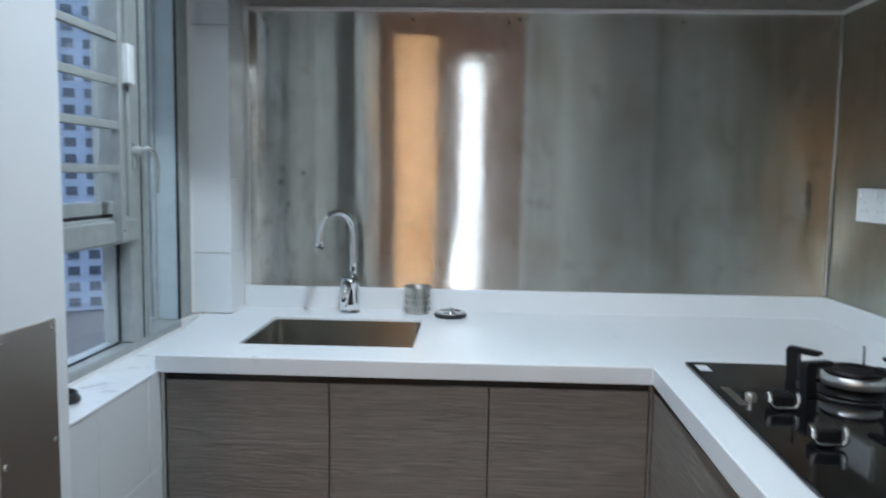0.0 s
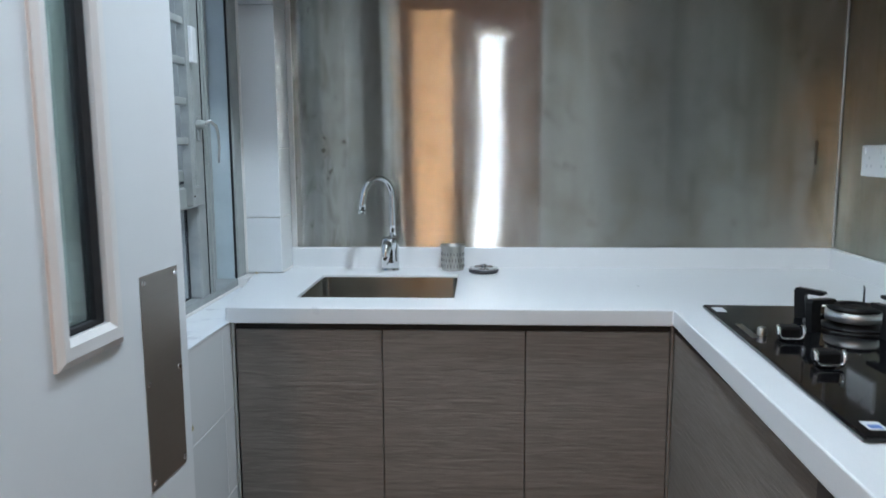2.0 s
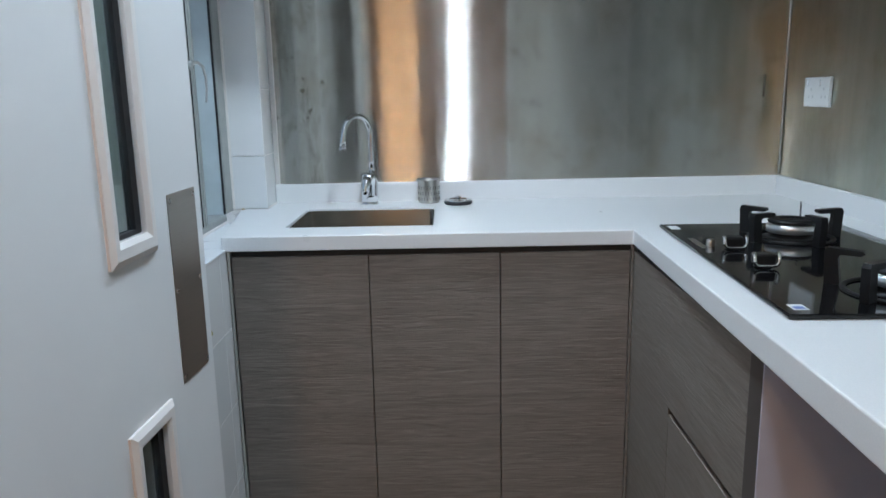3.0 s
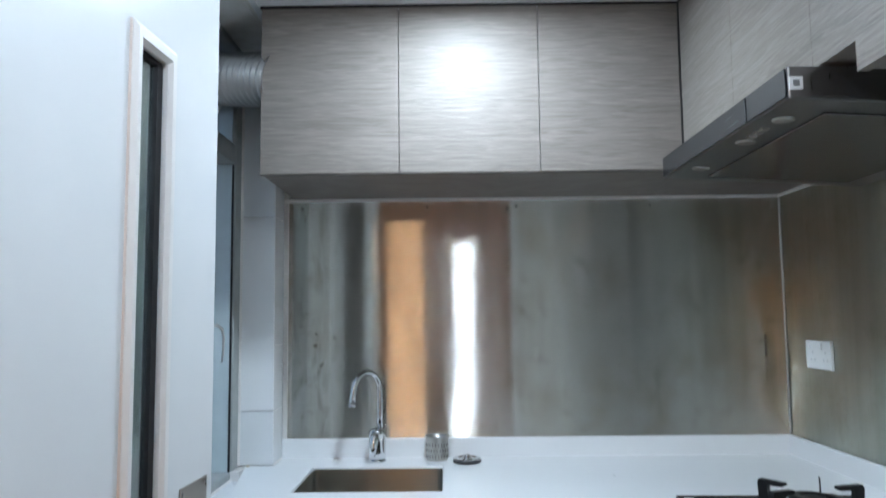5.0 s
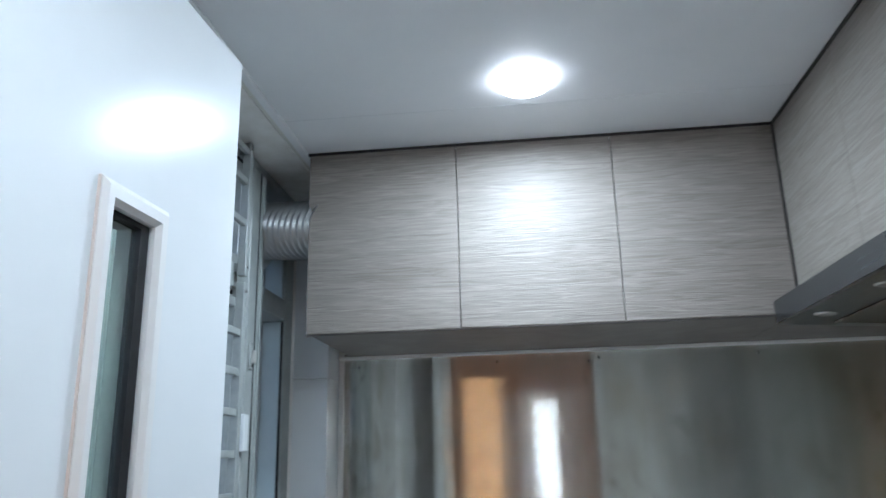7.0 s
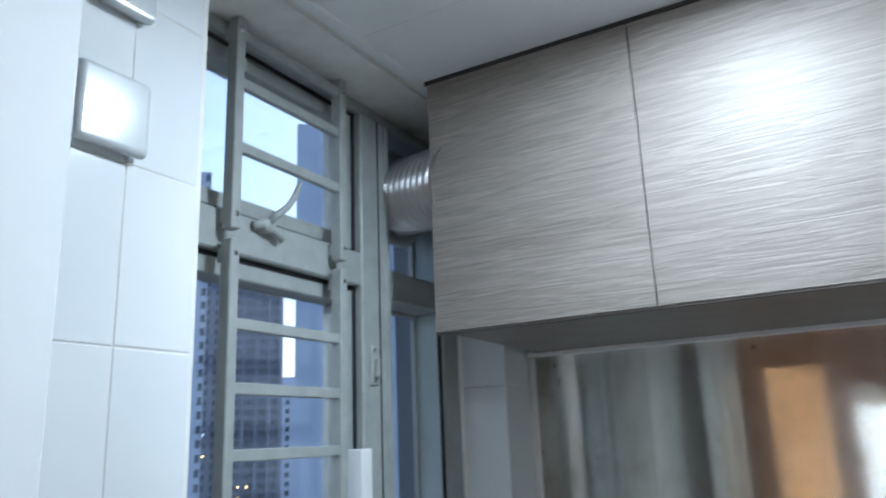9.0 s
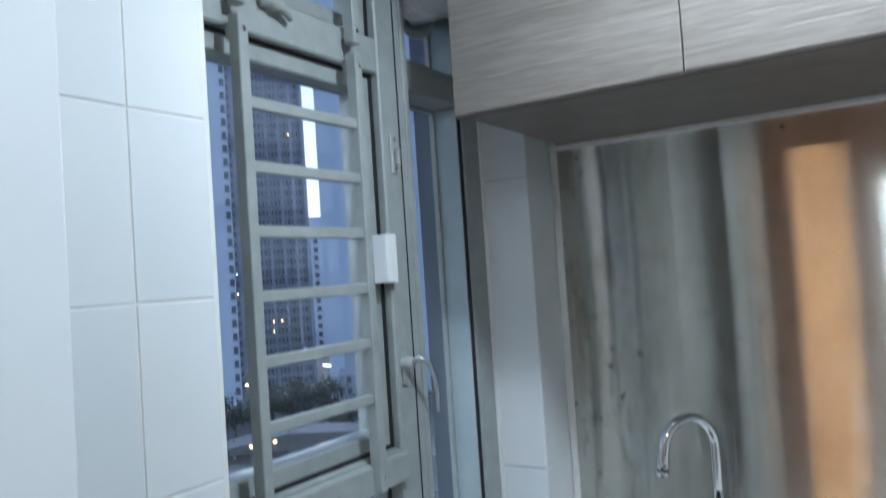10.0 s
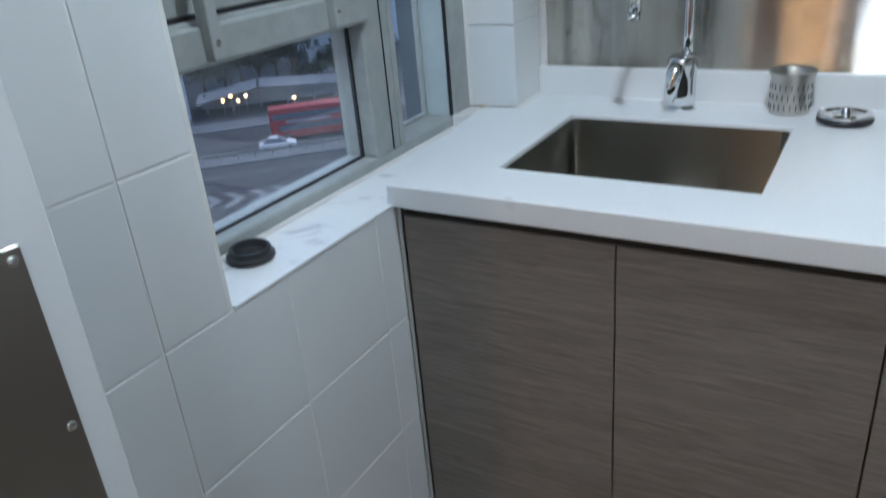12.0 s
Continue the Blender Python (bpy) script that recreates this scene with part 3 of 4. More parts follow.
def lean(u, v, w):
    # the short arm's edge runs slightly askew
    if abs(u - FX - 0.001) < 1e-6:
        u = XW - 0.007 - 0.16 * (v - YF)
    if abs(u - XI0) < 1e-6 and v < YF:
        k = (YF - v) / (YF - YS)
        u = XI0 + (XI1 - XI0) * k
        w = w - 0.014 * k if w < CT - 0.01 else w
    return (u, v, w)


_c = slab([FX + 0.001, XW - 0.006, XS[0], XS[1], XI0, XE], [YS, YF, SY0, SY1, WY1 - 0.002, YN], lambda u, v: not ((v < YF and u < XI0) or (XS[0] < u < XS[1] and SY0 < v < SY1) or (u < XW - 0.006 and not YF < v < WY1 - 0.002) or (u < XW and v > WY1 - 0.002)), CT - 0.038, CT, lean, 0.0028, 2)
worktop = thing("worktop", (0.0, 1.9, CT - 0.038), "white quartz L-shaped worktop with a sink cutout", "worktop")
part("top", _c, QUARTZ, worktop)
_u = bmesh.new()
box(_u, XW + 0.0, XE - 0.015, YN - 0.017, YN - 0.001, CT - 0.006, 0.942, bev=0.004, seg=2)
part("upstand", _u, QUARTZ, worktop)
part("upstand", B(XE - 0.016, XE - 0.001, YS, YN - 0.002, CT - 0.006, 0.942, bev=0.004, seg=2), QUARTZ, worktop)
setting("corner_seal", B(XW - 0.001, XW + 0.004, WY1, YN - 0.017, CT, CT + 0.005, bev=0.001), SEALANT, "white sealant bead at the counter's back edge", "sealant")

# sink
sink = thing("sink", (-0.351, 1.88, 0.67), "undermount stainless steel sink, square, empty", "sink")


def basin(x0, x1, y0, y1, z0, z1, r, wall):
    bm = bmesh.new()

    def ring(inset, z, rad):
        out = []
        for cx, cy, a0 in ((x1 - inset - rad, y1 - inset - rad, 0), (x0 + inset + rad, y1 - inset - rad, 90), (x0 + inset + rad, y0 + inset + rad, 180), (x1 - inset - rad, y0 + inset + rad, 270)):
            for k in range(5):
                a = radians(a0 + 22.5 * k)
                out.append(bm.verts.new((cx + rad * math.cos(a), cy + rad * math.sin(a), z)))
        return out

    rings = [ring(-wall, z1, r), ring(-wall, z0 - wall, r), None, ring(0, z1, r), ring(0, z0 + 0.012, r), ring(0.004, z0 + 0.003, r), ring(0.014, z0, r)]
    for a, b in ((0, 1), (0, 3), (3, 4), (4, 5), (5, 6)):
        A, C = rings[a], rings[b]
        for k in range(len(A)):
            bm.faces.new((A[k], A[(k + 1) % len(A)], C[(k + 1) % len(A)], C[k]))
    bm.faces.new(rings[6])
    bm.faces.new(rings[1])
    bmesh.ops.recalc_face_normals(bm, faces=bm.faces[:])
    return bm


part("bowl", basin(XS[0] + 0.0035, XS[1] - 0.0035, SY0 + 0.0035, SY1 - 0.0035, 0.672, CT - 0.007, 0.013, 0.0015), BASIN, sink)
part("waste", lathe(bmesh.new(), [(0.055, 0.0), (0.052, 0.003), (0.04, 0.001), (0.036, -0.002), (0, -0.002)], pose(-0.351, 1.88, 0.674), 32), STEEL, sink, "round steel waste outlet")

# tap
FXY = (-0.362, 2.128)
tap = thing("tap", (*FXY, CT), "chrome gooseneck mixer tap behind the sink", "tap")
part("base_ring", lathe(bmesh.new(), [(0, 0), (0.0295, 0), (0.0295, 0.003), (0.028, 0.005), (0, 0.005)], pose(*FXY, CT)), CHROME, tap)
part("body", lathe(bmesh.new(), [(0.0, 0.004), (0.0275, 0.004), (0.0265, 0.03), (0.0265, 0.06), (0.0285, 0.085), (0.0275, 0.096), (0.021, 0.102), (0, 0.103)], pose(*FXY, CT)), CHROME, tap)
_sp, _d = [], Vector((-0.073, -0.085, 0))
_a0 = Vector((FXY[0] + 0.008, FXY[1] + 0.004, 0))
for _z in (0.97, 1.02, 1.07, 1.105):
    _sp.append(_a0 + Vector((0, 0, _z)))
for _k in range(1, 13):
    _t = math.pi * _k / 12 * 0.97
    _sp.append(_a0 + _d * (1 - math.cos(_t)) / 2 + Vector((0, 0, 1.105 + 0.056 * math.sin(_t))))
_sp.append(_sp[-1] + Vector((-0.003, -0.002, -0.022)))
_sp.append(_sp[-1] + Vector((-0.002, -0.001, -0.018)))
part("spout", tube(bmesh.new(), _sp, [0.0098] * (len(_sp) - 2) + [0.0102, 0.0112], 18), CHROME, tap)
part("nozzle", tube(bmesh.new(), [_sp[-1], _sp[-1] + Vector((-0.001, 0, -0.01))], 0.0122, 18), CHROME, tap)
_lv = bmesh.new()
tube(_lv, [(FXY[0] - 0.004, FXY[1] - 0.018, CT + 0.088), (FXY[0] - 0.008, FXY[1] - 0.027, CT + 0.07), (FXY[0] - 0.011, FXY[1] - 0.033, CT + 0.045), (FXY[0] - 0.013, FXY[1] - 0.036, CT + 0.02)], [0.014, 0.015, 0.013, 0.008], 12)
part("lever", _lv, CHROME, tap)

# strainer cup and plug
cup = thing("strainer_basket", (-0.172, 2.142, CT), "perforated stainless steel sink strainer basket upside on the counter", "strainer")
part("wall", lathe(bmesh.new(), [(0.0, 0.0005), (0.033, 0.0005), (0.034, 0.004), (0.0345, 0.062), (0.0375, 0.07), (0.04, 0.075), (0.0395, 0.077), (0.036, 0.072), (0.0325, 0.062), (0.032, 0.006), (0, 0.004)], pose(-0.172, 2.142, CT), 40), STEEL, cup)
_h = bmesh.new()
for _r in range(3):
    for _k in range(22):
        _m = pose(-0.172, 2.142, CT + 0.014 + 0.018 * _r, 0, 0, 360 / 22 * (_k + 0.5 * (_r % 2)))
        _b = B(0.0335, 0.0353, -0.001, 0.001, -0.005, 0.005)
        merge(_h, _b, _m)
part("slots", _h, mat("slot_dark", (0.17, 0.16, 0.15), 0.5), cup, "dark slots")
plug = thing("sink_plug", (-0.078, 2.094, CT), "steel sink plug with a black rim and knob", "plug")
part("rim", lathe(bmesh.new(), [(0, 0.0003), (0.041, 0.0003), (0.0445, 0.003), (0.0445, 0.009), (0.041, 0.011), (0, 0.011)], pose(-0.078, 2.094, CT), 40), RUBBER, plug)
part("disc", lathe(bmesh.new(), [(0, 0.0107), (0.04, 0.0107), (0.0432, 0.012), (0.0436, 0.0135), (0.042, 0.0155), (0.039, 0.015), (0.034, 0.0118), (0.032, 0.0113), (0.018, 0.0113), (0.0165, 0.0125), (0, 0.0128)], pose(-0.078, 2.094, CT), 40), CHROME, plug)
part("knob", lathe(bmesh.new(), [(0.008, 0.0125), (0.0065, 0.018), (0.0085, 0.022), (0.0085, 0.025), (0, 0.026)], pose(-0.078, 2.094, CT), 20), CHROME, plug)

# ---- lower cabinets ----
DF, DZ0, DZ1 = 1.598, 0.1, 0.824
GAPS = [-0.669, -0.3175, 0.0195, 0.3522]
_first = None
for _k in range(3):
    x0, x1 = GAPS[_k], GAPS[_k + 1]
    cab = thing("base_cabinet", ((x0 + x1) / 2, 1.9, DZ0), "taupe wood-grain base cabinet below the sink worktop, closed", "cabinet", "base cabinets")
    part("body", B(x0 + 0.001, x1 - 0.001, DF + 0.02, YN - 0.03, DZ0, 0.66 if _k < 2 else 0.82), LAM_DARK, cab)
    part("door", B(x0 + 0.0012, x1 - 0.0012, DF, DF + 0.018, DZ0, DZ1, bev=0.001), LAM_X, cab)
setting("plinth", B(XW, 0.42, DF + 0.05, DF + 0.065, 0, DZ0), LAM_DARK, "dark recessed plinth", "plinth")
# solid strip, the shade below the worktop painted near-black
setting("shadow_profile", B(-0.669, 0.3522, DF + 0.006, DF + 0.02, DZ1 + 0.001, CT - 0.038), SHADOW_GAP, "near-black strip standing for the shade between worktop and cabinet doors", "profile")
_e = bmesh.new()
box(_e, -0.6785, -0.6705, DF - 0.002, DF + 0.02, 0.02, CT - 0.038, bev=0.001)
setting("edge_strip", _e, ALU_BARE, "silver upright strip beside the tiles", "trim")

# hob side
SF = 0.3605
side = thing("drawer_cabinet", (0.68, 1.23, DZ0), "taupe wood-grain drawer cabinet under the hob, closed", "cabinet")
part("body", B(SF + 0.02, XE - 0.002, 0.852, DF - 0.002, DZ0, 0.82), LAM_DARK, side)
part("end_panel", B(SF - 0.004, XE - 0.002, 0.802, 0.848, 0.0, CT - 0.053, bev=0.001), LAM_DARK, side, "dark brown end panel")
# white board: the dim bluish light on it is painted as lavender
part("end_skin", B(SF - 0.0035, XE - 0.002, 0.798, 0.8018, 0.0, CT - 0.053), LAVENDER, side, "white board with dim bluish light put into its colour")
part("top_front", B(SF, SF + 0.018, 0.85, DF - 0.004, 0.545, DZ1), LAM_Y, side)
part("corner_panel", B(SF, SF + 0.018, 1.262, DF - 0.004, DZ0, 0.545), LAM_Y, side)
part("drawer_front", B(SF, SF + 0.018, 0.85, 1.2605, DZ0, 0.53, bev=0.001), LAM_Y, side)
# same painted shade below the hob side's worktop
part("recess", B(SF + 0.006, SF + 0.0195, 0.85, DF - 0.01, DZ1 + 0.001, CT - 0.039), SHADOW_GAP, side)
part("corner_strip", B(SF - 0.0075, SF - 0.0008, DF - 0.0035, DF + 0.012, 0.02, CT - 0.039, bev=0.001), LAM_Y, side, "taupe upright corner strip")

# ---- upper cabinets ----
UY, UZ0, UZ1 = 1.726, 1.732, 2.197
UG = [-0.645, -0.262, 0.1255, 0.515]
for _k in range(3):
    x0, x1 = UG[_k], UG[_k + 1]
    cab = thing("wall_cabinet", ((x0 + x1) / 2, 1.95, UZ0), "taupe wood-grain wall cabinet up to the ceiling, closed", "cabinet", "wall cabinets")
    part("body", B(x0, x1, UY + 0.019, YN - 0.001, UZ0, UZ1), LAM_X, cab)
    part("door", B(x0 + 0.001, x1 - 0.001, UY, UY + 0.018, UZ0 - 0.004, UZ1, bev=0.001), LAM_X, cab)
part("corner_carcass", B(0.516, XE - 0.002, UY + 0.019, YN - 0.001, UZ0, UZ1), LAM_X, cab)
setting("cabinet_lip", B(-0.645, 0.515, UY + 0.002, UY + 0.016, UZ0 - 0.007, UZ0 - 0.0045), LAM_DARK, "dark lower edge of the wall cabinets", "trim")
UX = 0.518
US = [YS + 0.01, 0.64, 1.005, 1.367, UY + 0.016]
for _k in range(4):
    y0, y1 = US[_k], US[_k + 1]
    cab = thing("wall_cabinet", (0.75, (y0 + y1) / 2, 1.76), "taupe wood-grain wall cabinet above the cooker hood, closed", "cabinet", "side wall cabinets")
    low, edge = (1.712, min(y1, 0.868)) if _k < 2 else (1.762, y1)
    if _k == 1:
        part("body", slab([y0, edge, y1], [low + 0.004, 1.766, UZ1], lambda u, v: u < edge or v > 1.766, UX + 0.019, XE - 0.002, lambda u, v, w: (w, u, v)), LAM_Y, cab)
        part("door", slab([y0 + 0.0008, edge, y1 - 0.0008], [low, 1.762, UZ1], lambda u, v: u < edge or v > 1.762, UX, UX + 0.018, lambda u, v, w: (w, u, v)), LAM_Y, cab)
    else:
        part("body", B(UX + 0.019, XE - 0.002, y0, y1, low + 0.004, UZ1), LAM_Y, cab)
        part("door", B(UX, UX + 0.018, y0 + 0.0008, y1 - 0.0008, low, UZ1, bev=0.0008), LAM_Y, cab)
# gap lines are thin solid strips with the shade painted in
setting("corner_gap", B(UX - 0.0025, UX + 0.004, UY - 0.004, UY + 0.03, 1.762, UZ1), SHADOW_GAP, "near-black upright strip standing for the shaded gap where wall cabinets meet", "gap")
_g = bmesh.new()
box(_g, -0.65, UX - 0.002, UY - 0.003, UY + 0.004, UZ1, TOP + 0.0035)
box(_g, UX - 0.004, UX + 0.003, YS, UY - 0.003, UZ1, TOP + 0.0035)
setting("ceiling_gap", _g, SHADOW_GAP, "near-black strip standing for the shade line between cabinets and ceiling", "gap")

# ---- hood ----
HFX, HYA, HYB, HZ0, HZ1 = 0.456, 0.97, 1.705, 1.7, 1.757
hood = thing("cooker_hood", (0.72, 1.34, HZ0), "dark stainless steel slim cooker hood below cabinets", "cooker hood")
_b = bmesh.new()
_v = [_b.verts.new(p) for p in ((HFX, HYA, HZ0), (HFX, HYB, HZ0), (HFX, HYB, HZ1), (HFX, HYA, HZ1), (XE - 0.003, HYA, HZ0 - 0.03), (XE - 0.003, HYB, HZ0 - 0.03), (XE - 0.003, HYB, HZ1), (XE - 0.003, HYA, HZ1))]
for _q in ((0, 1, 2, 3), (4, 7, 6, 5), (0, 3, 7, 4), (1, 5, 6, 2), (3, 2, 6, 7), (0, 4, 5, 1)):
    _b.faces.new([_v[i] for i in _q])
bmesh.ops.recalc_face_normals(_b, faces=_b.faces[:])
bmesh.ops.bevel(_b, geom=_b.edges[:], offset=0.003, segments=2, affect="EDGES", profile=0.5)
part("canopy", _b, HOOD, hood)
part("front_seam", B(HFX - 0.0006, HFX + 0.002, 1.14, 1.1425, HZ0 + 0.003, HZ1 - 0.003), SHADOW_GAP, hood)
part("front_panel", B(HFX - 0.004, HFX - 0.0008, HYA + 0.004, 1.138, HZ0 + 0.003, HZ1 - 0.003, bev=0.001), HOOD_FRONT, hood, "dark satin front")
part("front_panel", B(HFX - 0.004, HFX - 0.0008, 1.1445, HYB - 0.003, HZ0 + 0.003, HZ1 - 0.003, bev=0.001), HOOD_FRONT, hood, "dark satin front")


def under(x):
    return HZ0 - 0.03 * (x - HFX) / (XE - 0.003 - HFX)


_fl = bmesh.new()
_m = pose(0.73, 1.3375, under(0.73) - 0.003, 0, math.degrees(math.atan2(0.03, XE - 0.003 - HFX)), 0)
merge(_fl, B(-0.18, 0.18, -0.3, 0.3, -0.002, 0.003, bev=0.001), _m)
part("filter", _fl, HOOD_UNDER, hood, "dark steel grease filter")
for _y in (1.1, 1.28, 1.56):
    part("lamp", lathe(bmesh.new(), [(0.0, -0.003), (0.017, -0.003), (0.02, -0.002), (0.021, 0.002)], pose(0.505, _y, under(0.505), 0, 3, 0), 24), STEEL, hood, "round steel lamp ring")
part("end_cap", B(HFX + 0.0035, XE - 0.01, HYA - 0.0012, HYA - 0.0002, HZ0 + 0.003, HZ1 - 0.003), HOOD, hood)
for _k, _y in enumerate((1.17, 1.2, 1.23)):
    part("button", B(0.49, 0.506, _y - 0.009, _y + 0.009, under(0.5) - 0.004, under(0.5) + 0.002, bev=0.001), STEEL, hood)
part("sticker", B(HFX + 0.002, HFX + 0.025, HYA - 0.0019, HYA + 0.003, HZ0 + 0.015, HZ0 + 0.038), LABEL, hood, "small white sticker")

part("sticker_print", B(HFX + 0.008, HFX + 0.019, HYA - 0.0025, HYA + 0.002, HZ0 + 0.021, HZ0 + 0.032), INK_GREY, hood)

# ---- hob ----
HOBM = pose(0.425, 1.61, CT, 0, 0, -2.0)
hob = thing("gas_hob", (0.65, 1.21, CT), "black glass two-burner gas hob set on the worktop", "hob")
HD, HW = 0.44, 0.79                      # depth and width; local x into the counter, y towards the doorway


def hp(name, bm, material, parent=None, label=""):
    one = bmesh.new()
    merge(one, bm, HOBM)
    return part(name, one, material, parent or hob, label)


hp("glass", B(0, HD, -HW, 0, 0.0005, 0.009, bev=0.0035, seg=2), HOB_GLASS)


def burner(cx, cy, turn):
    br = hp("burner", lathe(bmesh.new(), [(0, 0.009), (0.06, 0.009), (0.062, 0.011), (0.054, 0.014), (0.046, 0.015), (0.044, 0.024), (0, 0.024)], pose(cx, cy, 0), 40), IRON, None, "black burner with a bright ring")
    hp("ring", lathe(bmesh.new(), [(0.044, 0.022), (0.053, 0.024), (0.053, 0.04), (0.047, 0.044), (0.02, 0.044)], pose(cx, cy, 0), 40), RING, br, "bright ring")
    hp("cap", lathe(bmesh.new(), [(0.048, 0.0435), (0.051, 0.048), (0.045, 0.053), (0.028, 0.054), (0.024, 0.05), (0.014, 0.052), (0, 0.053)], pose(cx, cy, 0), 40), IRON, br)
    hp("igniter", tube(bmesh.new(), [(cx + 0.04, cy + 0.05, 0.024), (cx + 0.04, cy + 0.05, 0.075), (cx + 0.037, cy + 0.046, 0.083)], 0.002, 8), CHROME, br)
    rest = hp("pan_support", lathe(bmesh.new(), [(0.083, 0.0092), (0.092, 0.0092), (0.093, 0.012), (0.088, 0.0145), (0.082, 0.012)], pose(cx, cy, 0), 40), IRON)
    for a in (9 + turn, 134 + turn, 205 + turn, 279 + turn):
        bm, m = bmesh.new(), pose(cx, cy, 0, 0, 0, a)
        side_pts = [(0.117, 0.0095), (0.12, 0.066), (0.116, 0.073), (0.06, 0.071), (0.057, 0.066), (0.063, 0.062), (0.094, 0.062), (0.098, 0.056), (0.092, 0.0095)]
        one = bmesh.new()
        lo = [one.verts.new((x, -0.0075, z)) for x, z in side_pts]
        hi = [one.verts.new((x, 0.0075, z)) for x, z in side_pts]
        one.faces.new(lo), one.faces.new(hi[::-1])
        for i in range(len(lo)):
            one.faces.new((lo[i], hi[i], hi[(i + 1) % len(lo)], lo[(i + 1) % len(lo)]))
        bmesh.ops.recalc_face_normals(one, faces=one.faces[:])
        merge(bm, one, m)
        hp("arm", bm, IRON, rest)


burner(0.248, -0.194, 0)
burner(0.234, -0.667, 10)
for _x, _y in ((0.08, -0.305), (0.08, -0.474)):
    kn = hp("knob", lathe(bmesh.new(), [(0, 0.0092), (0.0165, 0.0092), (0.0165, 0.0125), (0.013, 0.014), (0.013, 0.017), (0, 0.017)], pose(_x, _y, 0), 24), IRON, None, "black knob with a chrome grip")
    hp("block", B(_x - 0.0195, _x + 0.0195, _y - 0.018, _y + 0.014, 0.0145, 0.036, bev=0.005, seg=3), IRON, kn)
    _b = bmesh.new()
    _pt = [(_x - 0.0225, _y - 0.013, 0.0385), (_x - 0.0225, _y - 0.0185, 0.034)]
    for _k in range(5):
        _a = math.pi / 2 * _k / 4
        _pt.append((_x - 0.0135 - 0.009 * math.cos(_a), _y - 0.0205, 0.0235 - 0.009 * math.sin(_a)))
    _pt += [(2 * _x - p[0], p[1], p[2]) for p in _pt[::-1]]
    tube(_b, _pt, 0.0036, 8)
    hp("grip", _b, CHROME, kn, "chrome grip")
hp("button", lathe(bmesh.new(), [(0.009, 0.009), (0.009, 0.022), (0.007, 0.024), (0, 0.024)], pose(0.043, -0.275, 0), 20), STEEL)
hp("name_strip", B(0.018, 0.032, -0.3, -0.19, 0.0088, 0.0096), STEEL, None, "narrow silver strip")
hp("corner_label", B(0.012, 0.035, -0.075, -0.03, 0.0088, 0.0094), LABEL)
hp("blue_label", B(0.018, 0.042, -0.765, -0.735, 0.0088, 0.0094), LABEL)
hp("blue_label_band", B(0.022, 0.038, -0.76, -0.748, 0.009, 0.0098), INK_BLUE)

# ---- sockets, switches ----
SLOT = mat("pale_slot", (0.55, 0.56, 0.56), 0.5)
so = thing("wall_socket", (XE, 1.975, 1.165), "white double wall socket on the steel sheet", "socket")
part("plate", B(XE - 0.011, XE, 1.9, 2.05, 1.165, 1.251, bev=0.003, seg=2), PLASTIC, so)
for _y in (1.93, 2.005):
    for _dy, _dz in ((0.0, 0.016), (-0.011, -0.006), (0.011, -0.006)):
        part("slot", B(XE - 0.0118, XE - 0.009, _y + _dy - 0.003, _y + _dy + 0.003, 1.2 + _dz - 0.004, 1.2 + _dz + 0.004), SLOT, so)
for _y in (1.955, 2.03):
    part("rocker", B(XE - 0.014, XE - 0.01, _y - 0.006, _y + 0.006, 1.225, 1.243, bev=0.001), PLASTIC, so)
for _z0, _lab in ((1.866, "white fused switch in a raised box on the tiles"), (2.034, "white switch box high on the tiles")):
    sw = thing("wall_switch", (XW, 1.095, _z0), _lab, "switch")
    part("box", B(XW + 0.0005, XW + 0.012, 1.052, 1.136, _z0 + 0.002, _z0 + 0.086, bev=0.005, seg=2), SWITCH, sw)
    part("plate", B(XW + 0.005, XW + 0.02, 1.049, 1.139, _z0 - 0.001, _z0 + 0.089, bev=0.0072, seg=4), SWITCH, sw)
    part("rocker", B(XW + 0.019, XW + 0.0206, 1.085, 1.103, _z0 + 0.03, _z0 + 0.056, bev=0.0005), SWITCH, sw)

# ---- ceiling lamps ----


def downlight(at, r, face, label, deep=0.004):
    d = thing("ceiling_lamp", at, label, "ceiling lamp")
    part("base", lathe(bmesh.new(), [(0, deep), (r * 0.85, deep), (r * 0.85, 0.0), (0, 0.0)], pose(*at), 32), PLASTIC, d)
    part("diffuser", lathe(bmesh.new(), [(r * 0.97, deep), (r, deep * 0.5), (r * 0.99, -0.001), (r * 0.92, -0.004), (0, -0.0045)], pose(*at), 48), face, d, "glowing diffuser")


downlight(LAMP, 0.056, LAMP_FACE, "round white flat ceiling lamp, lit", TOP + 0.0038 - LAMP[2])
downlight(SECOND_LAMP, 0.083, LAMP_FACE, "round white flat ceiling lamp near the doorway, lit")
downlight(WARM_LAMP, 0.2, WARM_FACE, "round warm hall ceiling lamp, lit", HTOP - WARM_LAMP[2])

# ---- door ----
DX1, DX0, DY0, DY1, DZT = -0.527, -0.569, 0.125, 0.96, 2.022
door = thing("door_1", (-0.548, DY0, 0.008), "white painted door standing open, with narrow glass panels", "door", kind="structure")
door.location.x -= 0.034
door.rotation_euler.z = radians(-2.85)
SL = [(0.667, 0.751, 1.047, 1.695), (0.667, 0.751, 0.2, 0.765)]
_d = slab([DY0, 0.667, 0.751, DY1], [0.008, 0.2, 0.765, 1.047, 1.695, DZT], lambda u, v: not (0.667 < u < 0.751 and (0.2 < v < 0.765 or 1.047 < v < 1.695)), DX0, DX1, lambda u, v, w: (w, u, v), 0.0015, 1)
part("leaf", _d, DOOR_PAINT, door)


